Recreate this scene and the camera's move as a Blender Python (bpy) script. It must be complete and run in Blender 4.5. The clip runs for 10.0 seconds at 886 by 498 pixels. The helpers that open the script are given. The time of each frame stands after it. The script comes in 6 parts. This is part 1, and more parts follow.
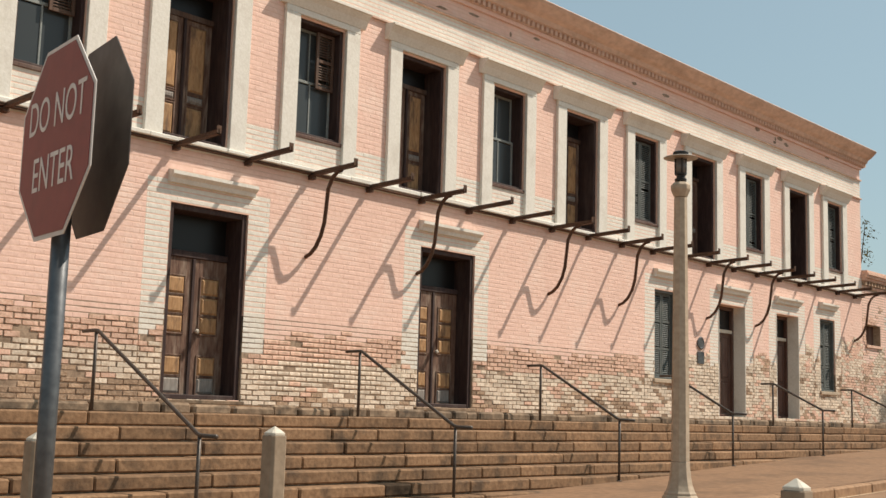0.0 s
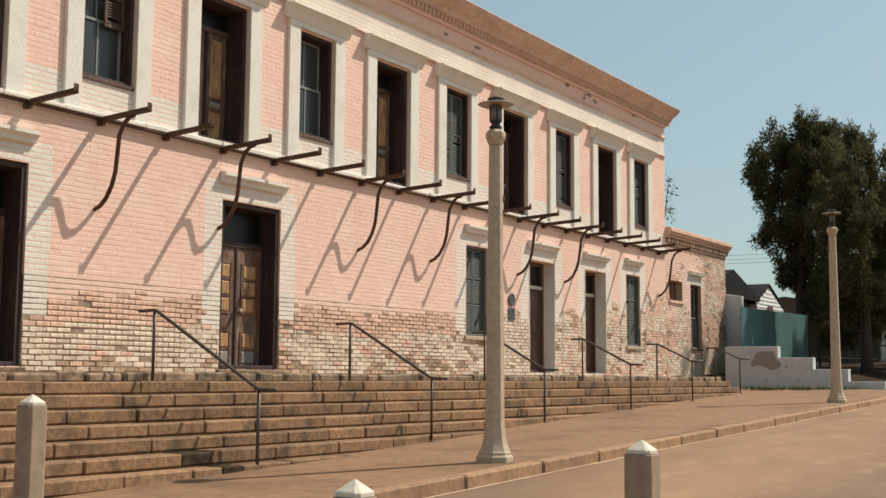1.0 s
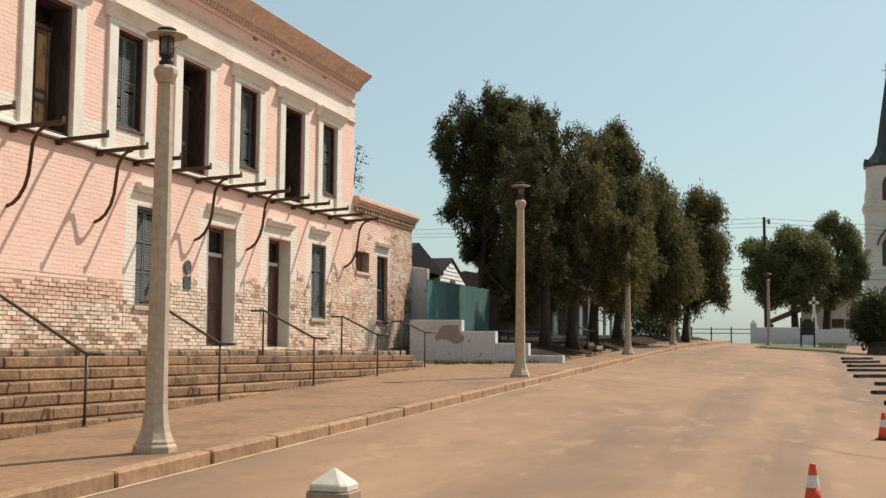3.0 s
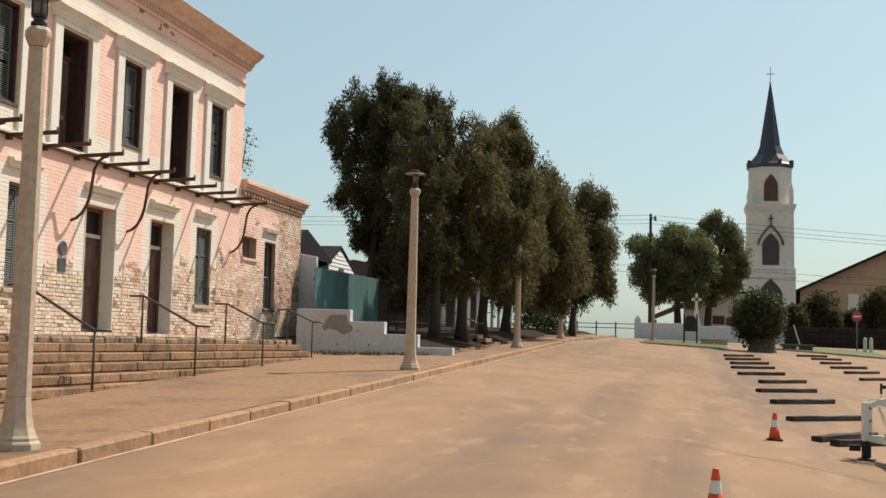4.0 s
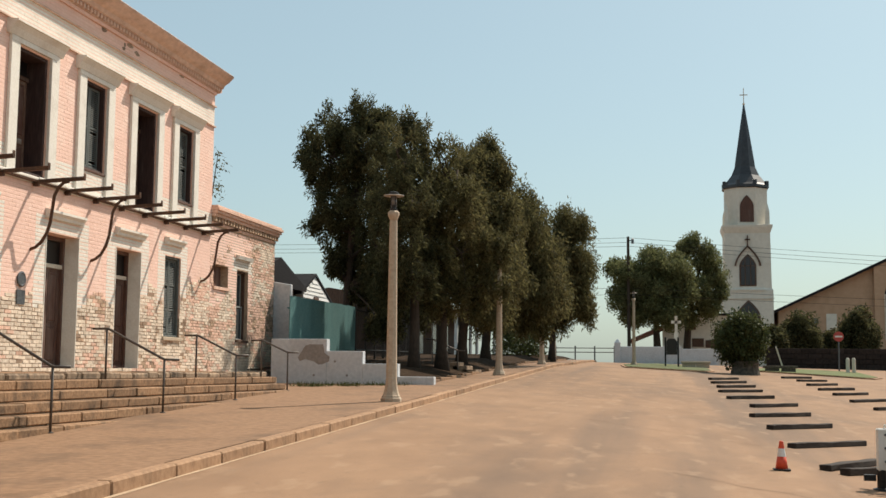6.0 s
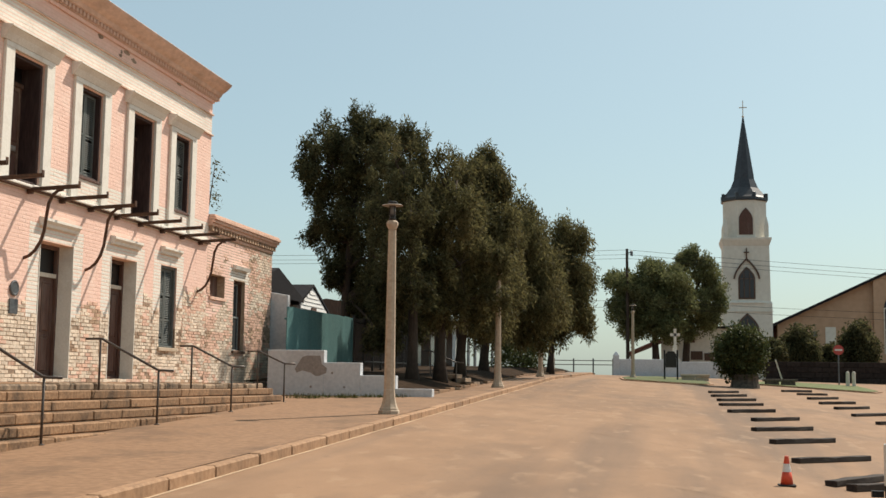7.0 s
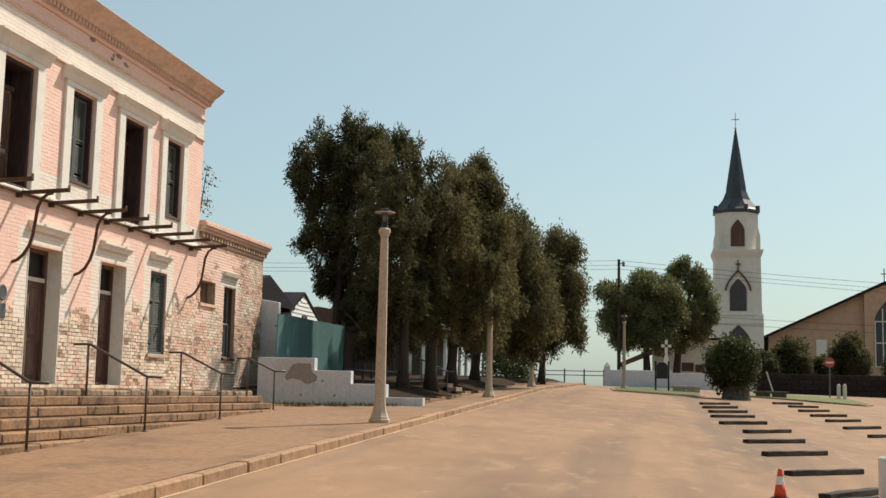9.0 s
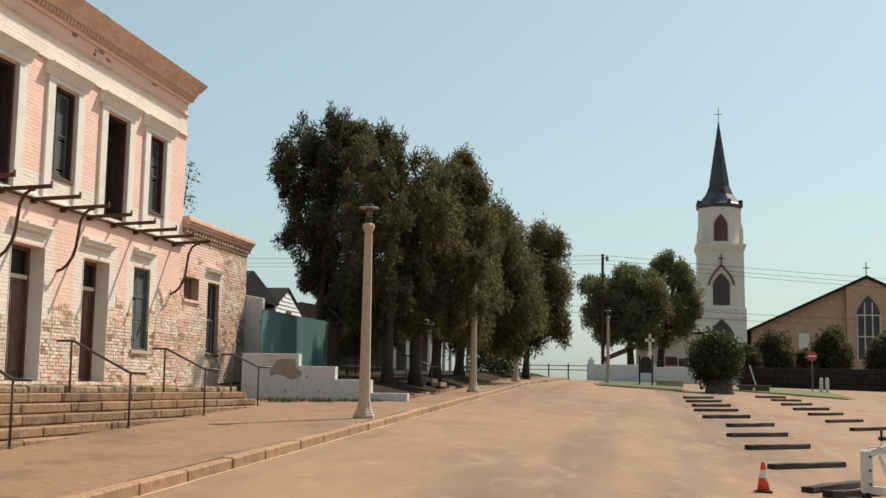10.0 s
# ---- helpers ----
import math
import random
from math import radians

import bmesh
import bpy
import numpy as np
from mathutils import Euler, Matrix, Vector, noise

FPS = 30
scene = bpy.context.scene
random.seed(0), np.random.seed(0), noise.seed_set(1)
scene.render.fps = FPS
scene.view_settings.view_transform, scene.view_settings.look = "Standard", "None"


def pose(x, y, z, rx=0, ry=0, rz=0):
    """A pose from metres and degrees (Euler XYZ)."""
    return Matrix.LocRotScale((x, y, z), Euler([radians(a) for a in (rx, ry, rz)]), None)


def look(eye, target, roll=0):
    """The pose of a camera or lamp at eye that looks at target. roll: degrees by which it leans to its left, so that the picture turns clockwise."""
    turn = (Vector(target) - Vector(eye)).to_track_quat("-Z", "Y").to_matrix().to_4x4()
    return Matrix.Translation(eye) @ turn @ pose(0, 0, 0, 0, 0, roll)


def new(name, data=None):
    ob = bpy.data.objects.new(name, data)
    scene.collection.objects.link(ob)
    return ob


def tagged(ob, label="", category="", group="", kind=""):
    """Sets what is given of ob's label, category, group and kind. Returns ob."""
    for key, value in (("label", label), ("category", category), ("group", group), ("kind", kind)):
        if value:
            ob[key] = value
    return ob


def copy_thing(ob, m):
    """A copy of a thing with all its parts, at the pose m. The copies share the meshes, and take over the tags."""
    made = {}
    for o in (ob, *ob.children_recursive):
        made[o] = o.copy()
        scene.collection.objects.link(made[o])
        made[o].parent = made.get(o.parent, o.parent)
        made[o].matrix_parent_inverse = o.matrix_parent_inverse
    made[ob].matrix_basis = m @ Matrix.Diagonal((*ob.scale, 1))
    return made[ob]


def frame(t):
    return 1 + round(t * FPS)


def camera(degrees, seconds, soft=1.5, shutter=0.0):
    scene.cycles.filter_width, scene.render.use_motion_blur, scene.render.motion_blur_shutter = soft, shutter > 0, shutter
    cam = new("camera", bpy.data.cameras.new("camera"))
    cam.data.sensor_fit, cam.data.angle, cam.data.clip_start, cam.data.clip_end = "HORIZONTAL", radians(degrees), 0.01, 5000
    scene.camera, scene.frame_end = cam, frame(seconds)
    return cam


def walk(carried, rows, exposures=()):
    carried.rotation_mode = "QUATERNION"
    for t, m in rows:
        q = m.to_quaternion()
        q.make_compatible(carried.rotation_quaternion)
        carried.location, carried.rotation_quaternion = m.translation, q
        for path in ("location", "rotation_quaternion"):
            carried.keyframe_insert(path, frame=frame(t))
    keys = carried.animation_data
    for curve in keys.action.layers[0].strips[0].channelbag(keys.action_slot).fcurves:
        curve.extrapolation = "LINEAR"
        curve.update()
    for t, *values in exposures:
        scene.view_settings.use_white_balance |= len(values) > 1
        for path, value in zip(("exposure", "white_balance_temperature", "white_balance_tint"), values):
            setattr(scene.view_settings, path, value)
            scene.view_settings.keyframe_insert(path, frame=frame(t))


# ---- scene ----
# ---- camera and its walk ----
cam = camera(41.1, 10.0)
PATH = [  # seconds, x, y, z, heading, tilt, lean
    (0, -0.052, 0.899, 1.694, 41.961, 7.830, 1.654),
    (0.5, -0.318, 1.235, 1.686, 38.986, 7.203, 1.630),
    (1, -0.574, 1.608, 1.688, 32.670, 6.108, 0.421),
    (1.5, -0.795, 2.002, 1.701, 29.249, 5.231, 0.648),
    (2, -1.005, 2.399, 1.718, 25.004, 4.776, 0.293),
    (2.5, -1.145, 2.791, 1.731, 20.580, 4.923, -0.042),
    (3, -1.269, 3.155, 1.737, 17.452, 4.876, 0.505),
    (4.5, -1.675, 4.120, 1.810, 10.385, 4.510, 1.182),
    (5, -1.791, 4.420, 1.820, 10.293, 4.908, 0.093),
    (5.5, -1.864, 4.700, 1.827, 11.316, 5.206, 0.645),
    (6, -1.920, 4.921, 1.829, 10.757, 5.785, 0.555),
    (7.5, -2.030, 5.315, 1.835, 10.644, 6.426, 1.031),
    (8, -2.045, 5.369, 1.833, 10.609, 6.466, 1.565),
    (8.5, -2.050, 5.381, 1.829, 10.535, 6.620, 1.629),
    (9, -2.048, 5.377, 1.826, 10.267, 6.813, 1.288),
    (9.5, -2.045, 5.371, 1.826, 9.794, 6.750, 1.133),
    (10, -2.048, 5.368, 1.829, 9.484, 6.591, 1.050),
]


def aimed(x, y, z, heading, tilt, lean):
    h, p = radians(heading), radians(tilt)
    way = Vector((-math.sin(h) * math.cos(p), math.cos(h) * math.cos(p), math.sin(p)))
    return look((x, y, z), Vector((x, y, z)) + way, lean)


walk(cam, [(row[0], aimed(*row[1:])) for row in PATH], exposures=[(0, -0.08, 6930, 13), (1.5, -0.10, 6930, 13), (2.5, 0.08, 6930, 13), (4.5, 0.10, 6930, 13), (10, 0.08, 6930, 13)])

# ---- world and sun ----
SUN_WAY = Vector((1.04, 1.50, 2.28)).normalized()
world = bpy.data.worlds.new("world")
scene.world = world
world.use_nodes = True
wn = world.node_tree
sky = wn.nodes.new("ShaderNodeTexSky")
sky.sky_type = "NISHITA"
sky.sun_disc = False
sky.sun_elevation = math.asin(SUN_WAY.z)
sky.sun_rotation = math.atan2(SUN_WAY.x, SUN_WAY.y)
sky.air_density, sky.dust_density, sky.ozone_density = 1.0, 2.0, 0.8
haze = wn.nodes.new("ShaderNodeMix")
haze.data_type, haze.blend_type = "RGBA", "MULTIPLY"
haze.inputs[0].default_value = 1.0
haze.inputs[7].default_value = (0.835, 1.0, 0.99, 1)
wn.links.new(sky.outputs[0], haze.inputs[6])
veil = wn.nodes.new("ShaderNodeMix")   # even pale haze over the whole sky
veil.data_type = "RGBA"
veil.inputs[0].default_value = 0.4
veil.inputs[7].default_value = (4.75, 6.5, 6.85, 1)
wn.links.new(haze.outputs[2], veil.inputs[6])
wn.links.new(veil.outputs[2], wn.nodes["Background"].inputs[0])
wn.nodes["Background"].inputs[1].default_value = 0.11
sun = new("sun", bpy.data.lights.new("sun", "SUN"))
sun.data.energy, sun.data.angle, sun.data.color = 5.0, radians(0.55), (1.0, 0.94, 0.84)
sun.matrix_world = look((0, 0, 30), Vector((0, 0, 30)) - SUN_WAY)


# ---- materials ----
def material(name, dark, light, grain=20.0, rough=0.8, bump=0.3, metal=0.0, patch=1.2, patch_colour=None, patch_amount=0.35, island=0.0, stretch=(1, 1, 1), spec=0.35, thin=0.0):
    """Two scales of variation: grain between dark and light, and larger worn patches."""
    m = bpy.data.materials.new(name)
    m.use_nodes = True
    t = m.node_tree
    n, l = t.nodes, t.links
    p = n["Principled BSDF"]
    co = n.new("ShaderNodeTexCoord")
    mp = n.new("ShaderNodeMapping")
    mp.inputs["Scale"].default_value = stretch
    l.new(co.outputs["Object"], mp.inputs[0])
    a = n.new("ShaderNodeTexNoise")
    a.inputs["Scale"].default_value, a.inputs["Detail"].default_value = grain, 6
    l.new(mp.outputs[0], a.inputs["Vector"])
    b = n.new("ShaderNodeTexNoise")
    b.inputs["Scale"].default_value, b.inputs["Detail"].default_value, b.inputs["Roughness"].default_value = patch, 5, 0.65
    l.new(mp.outputs[0], b.inputs["Vector"])
    mix = n.new("ShaderNodeMix")
    mix.data_type = "RGBA"
    ra = n.new("ShaderNodeMapRange")
    ra.inputs[1].default_value, ra.inputs[2].default_value = 0.3, 0.7
    l.new(a.outputs[0], ra.inputs[0])
    l.new(ra.outputs[0], mix.inputs[0])
    mix.inputs[6].default_value, mix.inputs[7].default_value = (*dark, 1), (*light, 1)
    last = mix.outputs[2]
    rb = n.new("ShaderNodeMapRange")
    rb.inputs[1].default_value, rb.inputs[2].default_value = 0.5, 0.68
    rb.inputs[4].default_value = patch_amount
    l.new(b.outputs[0], rb.inputs[0])
    mix2 = n.new("ShaderNodeMix")
    mix2.data_type = "RGBA"
    l.new(rb.outputs[0], mix2.inputs[0])
    l.new(last, mix2.inputs[6])
    mix2.inputs[7].default_value = (*(patch_colour or tuple(c * 0.7 for c in dark)), 1)
    last = mix2.outputs[2]
    if island:
        g = n.new("ShaderNodeNewGeometry")
        o = n.new("ShaderNodeObjectInfo")
        s = n.new("ShaderNodeMath")
        s.operation = "ADD"
        l.new(g.outputs["Random Per Island"], s.inputs[0])
        l.new(o.outputs["Random"], s.inputs[1])
        f = n.new("ShaderNodeMath")
        f.operation = "FRACT"
        l.new(s.outputs[0], f.inputs[0])
        r = n.new("ShaderNodeMapRange")
        r.inputs[3].default_value, r.inputs[4].default_value = 1 - island, 1 + island
        l.new(f.outputs[0], r.inputs[0])
        hsv = n.new("ShaderNodeHueSaturation")
        l.new(r.outputs[0], hsv.inputs["Value"])
        l.new(last, hsv.inputs["Color"])
        last = hsv.outputs[0]
    l.new(last, p.inputs["Base Color"])
    p.inputs["Roughness"].default_value, p.inputs["Metallic"].default_value = rough, metal
    p.inputs["Specular IOR Level"].default_value = spec
    if bump:
        bp = n.new("ShaderNodeBump")
        bp.inputs["Strength"].default_value, bp.inputs["Distance"].default_value = bump, 0.01
        l.new(a.outputs[0], bp.inputs["Height"])
        l.new(bp.outputs[0], p.inputs["Normal"])
    if thin:
        tr = n.new("ShaderNodeBsdfTranslucent")
        l.new(last, tr.inputs[0])
        ms = n.new("ShaderNodeMixShader")
        ms.inputs[0].default_value = thin
        l.new(p.outputs[0], ms.inputs[1])
        l.new(tr.outputs[0], ms.inputs[2])
        l.new(ms.outputs[0], n["Material Output"].inputs[0])
    return m


PINK = material("pink_painted_brick", (0.79, 0.52, 0.425), (0.87, 0.60, 0.505), 14, 0.85, 0.5, patch=1.3, patch_colour=(0.86, 0.67, 0.575), patch_amount=0.6, island=0.025)
CREAM = material("cream_painted_brick", (0.70, 0.655, 0.575), (0.80, 0.765, 0.69), 14, 0.85, 0.5, patch=1.4, patch_colour=(0.63, 0.56, 0.475), patch_amount=0.4, island=0.025)
RAW = material("bare_brick", (0.32, 0.21, 0.135), (0.52, 0.37, 0.26), 30, 0.9, 0.8, patch=5, patch_colour=(0.22, 0.14, 0.09), patch_amount=0.7, island=0.28)
ROSE = material("worn_pink_brick", (0.62, 0.385, 0.285), (0.80, 0.545, 0.425), 26, 0.9, 0.8, patch=6, patch_colour=(0.42, 0.27, 0.185), patch_amount=0.7, island=0.12)
CHALK = material("whitewashed_brick", (0.62, 0.50, 0.385), (0.80, 0.69, 0.565), 26, 0.9, 0.8, patch=6, patch_colour=(0.42, 0.29, 0.20), patch_amount=0.8, island=0.16)
MORTAR_PINK = material("pink_joint", (0.74, 0.48, 0.37), (0.82, 0.56, 0.45), 20, 0.95, 0.3)
MORTAR = material("dirty_mortar", (0.23, 0.162, 0.112), (0.41, 0.300, 0.215), 18, 0.95, 0.5, patch=2.4, patch_colour=(0.095, 0.066, 0.046), patch_amount=0.75)
MORTAR_BLACK = material("near_black_stone", (0.030, 0.022, 0.016), (0.075, 0.053, 0.037), 14, 0.95, 0.7, patch=6, patch_colour=(0.13, 0.085, 0.055), patch_amount=0.6, spec=0.05)
MORTAR_TAN = material("tan_mortar", (0.34, 0.25, 0.175), (0.48, 0.36, 0.26), 18, 0.95, 0.5, patch=4, patch_colour=(0.24, 0.17, 0.115), patch_amount=0.5)
TRIM = material("cream_trim_paint", (0.71, 0.67, 0.59), (0.80, 0.765, 0.695), 25, 0.75, 0.35, patch=2.0, patch_colour=(0.55, 0.49, 0.415), patch_amount=0.45)
CORNICE = material("weathered_pink_cornice", (0.56, 0.385, 0.30), (0.72, 0.515, 0.41), 10, 0.85, 0.5, patch=1.6, patch_colour=(0.36, 0.245, 0.185), patch_amount=0.6, stretch=(1, 0.5, 1))
WOOD = material("dark_weathered_wood", (0.060, 0.032, 0.020), (0.13, 0.070, 0.045), 30, 0.7, 0.4, patch=3, patch_colour=(0.20, 0.15, 0.12), patch_amount=0.4, stretch=(1, 1, 0.15))
WOOD_RED = material("reddish_door_wood", (0.070, 0.033, 0.024), (0.13, 0.062, 0.044), 30, 0.65, 0.5, patch=2.5, patch_colour=(0.22, 0.17, 0.14), patch_amount=0.45, stretch=(1, 1, 0.15))
TAN = material("tan_panel_wood", (0.34, 0.18, 0.080), (0.50, 0.295, 0.145), 24, 0.7, 0.5, patch=9, patch_colour=(0.12, 0.070, 0.045), patch_amount=0.85, stretch=(1, 1, 0.3))
LINING = material("dark_maroon_jamb_paint", (0.028, 0.015, 0.014), (0.062, 0.034, 0.029), 30, 0.7, 0.4, patch=5, patch_colour=(0.13, 0.10, 0.088), patch_amount=0.35, stretch=(1, 1, 0.15))
WORN = material("worn_door_paint", (0.088, 0.042, 0.029), (0.195, 0.115, 0.080), 26, 0.8, 0.7, patch=7, patch_colour=(0.33, 0.25, 0.19), patch_amount=0.75, stretch=(1, 1, 0.22))
GREY_WOOD = material("grey_weathered_wood", (0.20, 0.17, 0.15), (0.36, 0.32, 0.28), 30, 0.8, 0.4, stretch=(1, 1, 0.2))
SHUTTER = material("grey_green_shutter_paint", (0.075, 0.085, 0.080), (0.13, 0.145, 0.135), 30, 0.6, 0.3, patch=4, patch_colour=(0.19, 0.18, 0.16), patch_amount=0.35)
SASH = material("grey_sash_paint", (0.20, 0.22, 0.21), (0.32, 0.34, 0.32), 30, 0.6, 0.2)
# near-black colour that stands in for the shade inside the rooms
ROOM_SHADE = material("painted_room_shade", (0.020, 0.016, 0.014), (0.035, 0.028, 0.024), 3, 0.9, 0)
IRON = material("rusted_iron", (0.060, 0.032, 0.022), (0.13, 0.072, 0.045), 40, 0.75, 0.4, metal=0.3, patch=5, patch_colour=(0.20, 0.10, 0.055), patch_amount=0.5)
RAIL = material("dark_painted_rail", (0.075, 0.060, 0.050), (0.12, 0.10, 0.085), 40, 0.45, 0.15, metal=0.3)
STONE = material("sandstone_step", (0.175, 0.096, 0.050), (0.310, 0.182, 0.099), 16, 0.85, 0.9, patch=2.6, patch_colour=(0.066, 0.043, 0.028), patch_amount=0.8, island=0.22)
ROUGH_STONE = material("stained_rubble_stone", (0.175, 0.118, 0.077), (0.34, 0.240, 0.160), 10, 0.95, 0.9, patch=2.6, patch_colour=(0.055, 0.043, 0.033), patch_amount=0.9, island=0.25)
PAVING = material("sandy_pavement", (0.195, 0.107, 0.057), (0.290, 0.168, 0.093), 9, 0.85, 0.4, patch=0.6, patch_colour=(0.120, 0.070, 0.040), patch_amount=0.75)
KERB = material("sandstone_kerb", (0.265, 0.150, 0.082), (0.395, 0.236, 0.135), 12, 0.85, 0.5, patch=2.2, patch_colour=(0.15, 0.092, 0.055), patch_amount=0.65, island=0.18)
ROAD = material("sandy_worn_asphalt", (0.240, 0.139, 0.078), (0.312, 0.185, 0.106), 1.1, 0.9, 0.0, patch=0.33, patch_colour=(0.165, 0.103, 0.065), patch_amount=0.7, stretch=(1.0, 0.45, 1))


def wheel_tracks(m):
    """Long soft darker lanes worn by wheels, small dark specks and a fine grain over the street surface."""
    n, l = m.node_tree.nodes, m.node_tree.links
    p = n["Principled BSDF"]
    last = p.inputs["Base Color"].links[0].from_socket
    co = n.new("ShaderNodeTexCoord")
    for scale, stretch, lo, hi, amount, colour in ((0.55, (1.0, 0.045, 1), 0.50, 0.68, 0.62, (0.135, 0.090, 0.062)), (7.0, (1.0, 0.5, 1), 0.62, 0.75, 0.30, (0.13, 0.082, 0.05)), (2.4, (1.0, 0.35, 1), 0.56, 0.70, 0.40, (0.375, 0.245, 0.150)), (70.0, (1, 1, 1), 0.45, 0.75, 0.30, (0.16, 0.10, 0.062))):
        mp = n.new("ShaderNodeMapping")
        mp.inputs["Scale"].default_value = stretch
        l.new(co.outputs["Object"], mp.inputs[0])
        t = n.new("ShaderNodeTexNoise")
        t.inputs["Scale"].default_value, t.inputs["Detail"].default_value = scale, 4
        l.new(mp.outputs[0], t.inputs["Vector"])
        r = n.new("ShaderNodeMapRange")
        r.interpolation_type = "SMOOTHSTEP"
        r.inputs[1].default_value, r.inputs[2].default_value, r.inputs[4].default_value = lo, hi, amount
        l.new(t.outputs[0], r.inputs[0])
        mix = n.new("ShaderNodeMix")
        mix.data_type = "RGBA"
        l.new(r.outputs[0], mix.inputs[0])
        l.new(last, mix.inputs[6])
        mix.inputs[7].default_value = (*colour, 1)
        last = mix.outputs[2]
    l.new(last, p.inputs["Base Color"])
    bp = n.new("ShaderNodeBump")
    bp.inputs["Strength"].default_value, bp.inputs["Distance"].default_value = 0.35, 0.01
    l.new(t.outputs[0], bp.inputs["Height"])
    l.new(bp.outputs[0], p.inputs["Normal"])


wheel_tracks(ROAD)
FAR_RED = material("bright_sign_red", (0.40, 0.055, 0.045), (0.50, 0.075, 0.06), 12, 0.5, 0.05)
DUST = material("pale_gutter_dust", (0.42, 0.29, 0.185), (0.52, 0.375, 0.25), 12, 0.95, 0.4, patch=1.5, patch_colour=(0.25, 0.16, 0.10), patch_amount=0.6)
PLANTER_STONE = material("dark_weathered_stone", (0.070, 0.056, 0.042), (0.15, 0.122, 0.093), 9, 0.95, 0.9, patch=3, patch_colour=(0.04, 0.033, 0.026), patch_amount=0.6)
SEAM = material("dark_road_seam", (0.15, 0.092, 0.055), (0.21, 0.130, 0.078), 12, 0.95, 0.4)
CONCRETE = material("beige_cast_concrete", (0.41, 0.315, 0.228), (0.53, 0.425, 0.315), 18, 0.8, 0.25, patch=2, patch_colour=(0.31, 0.225, 0.155), patch_amount=0.4)
BOLLARD = material("dull_bollard_concrete", (0.26, 0.192, 0.132), (0.36, 0.272, 0.192), 18, 0.85, 0.25, patch=3, patch_colour=(0.20, 0.145, 0.10), patch_amount=0.4)
PALE_CONCRETE = material("pale_concrete", (0.55, 0.49, 0.40), (0.68, 0.62, 0.52), 18, 0.8, 0.25)
DISC = material("dusty_lamp_shade", (0.26, 0.22, 0.18), (0.38, 0.33, 0.27), 15, 0.4, 0.1)
DARK_METAL = material("dark_lamp_metal", (0.030, 0.026, 0.024), (0.055, 0.048, 0.042), 30, 0.4, 0.1, metal=0.6)
GALV = material("dark_galvanised_steel", (0.10, 0.105, 0.11), (0.16, 0.165, 0.17), 25, 0.45, 0.1, metal=0.7)
RED = material("faded_sign_red", (0.17, 0.018, 0.022), (0.22, 0.028, 0.030), 12, 0.45, 0.05, patch=4, patch_colour=(0.13, 0.016, 0.02), patch_amount=0.4)
SIGN_WHITE = material("sign_white", (0.62, 0.58, 0.54), (0.72, 0.68, 0.64), 20, 0.5, 0.05)
SIGN_BACK = material("dull_sign_back", (0.075, 0.065, 0.058), (0.12, 0.105, 0.095), 10, 0.6, 0.1, metal=0.4)
STUCCO = material("blue_white_stucco", (0.47, 0.485, 0.50), (0.60, 0.605, 0.61), 10, 0.85, 0.3, patch=1.3, patch_colour=(0.40, 0.39, 0.38), patch_amount=0.45)
BARE = material("fallen_render_patch", (0.24, 0.21, 0.19), (0.33, 0.29, 0.26), 12, 0.95, 0.6)
TEAL = material("teal_painted_board", (0.045, 0.125, 0.125), (0.072, 0.170, 0.167), 14, 0.7, 0.2, patch=2, patch_colour=(0.09, 0.18, 0.175), patch_amount=0.4, island=0.08)
BLACK_IRON = material("black_iron", (0.016, 0.015, 0.014), (0.03, 0.028, 0.026), 30, 0.5, 0.1, metal=0.4)
SLATE = material("dark_roof_shingle", (0.014, 0.013, 0.015), (0.032, 0.030, 0.031), 20, 0.85, 0.4, patch=1.5, patch_colour=(0.045, 0.04, 0.038), patch_amount=0.4, spec=0.08)
SIDING = material("white_clapboard", (0.66, 0.65, 0.62), (0.78, 0.77, 0.74), 15, 0.7, 0.1)
BARK = material("brown_bark", (0.026, 0.018, 0.013), (0.062, 0.043, 0.030), 25, 0.95, 0.8, patch=3, patch_colour=(0.085, 0.064, 0.047), patch_amount=0.4, stretch=(1, 1, 0.25))
LEAF = material("dark_green_leaf", (0.049, 0.050, 0.024), (0.100, 0.096, 0.044), 6, 0.75, 0, patch=0.5, patch_colour=(0.15, 0.127, 0.060), patch_amount=0.6, island=0.5, spec=0.12, thin=0.5)
LEAF_OLIVE = material("olive_feathery_leaf", (0.072, 0.069, 0.030), (0.145, 0.128, 0.057), 6, 0.75, 0, patch=0.5, patch_colour=(0.195, 0.160, 0.074), patch_amount=0.6, island=0.5, spec=0.12, thin=0.5)
LEAF_OAK = material("mid_green_leaf", (0.092, 0.104, 0.044), (0.175, 0.182, 0.080), 6, 0.75, 0, patch=0.6, patch_colour=(0.21, 0.195, 0.095), patch_amount=0.6, island=0.4, spec=0.15, thin=0.45)
LEAF_BUSH = material("olive_bush_leaf", (0.034, 0.046, 0.016), (0.085, 0.098, 0.036), 8, 0.6, 0, patch=2, patch_colour=(0.15, 0.14, 0.055), patch_amount=0.5, island=0.45, spec=0.15, thin=0.3)
GRASS = material("dry_lawn_grass", (0.050, 0.070, 0.018), (0.105, 0.120, 0.036), 10, 0.9, 0.4, patch=1.0, patch_colour=(0.17, 0.13, 0.06), patch_amount=0.5, island=0.3)
# dark brown soil, deepened further to carry the shade of the trees
SOIL = material("shade_darkened_soil", (0.024, 0.016, 0.011), (0.055, 0.036, 0.024), 8, 1.0, 0.8, patch=3, patch_colour=(0.085, 0.058, 0.038), patch_amount=0.5, spec=0.03)
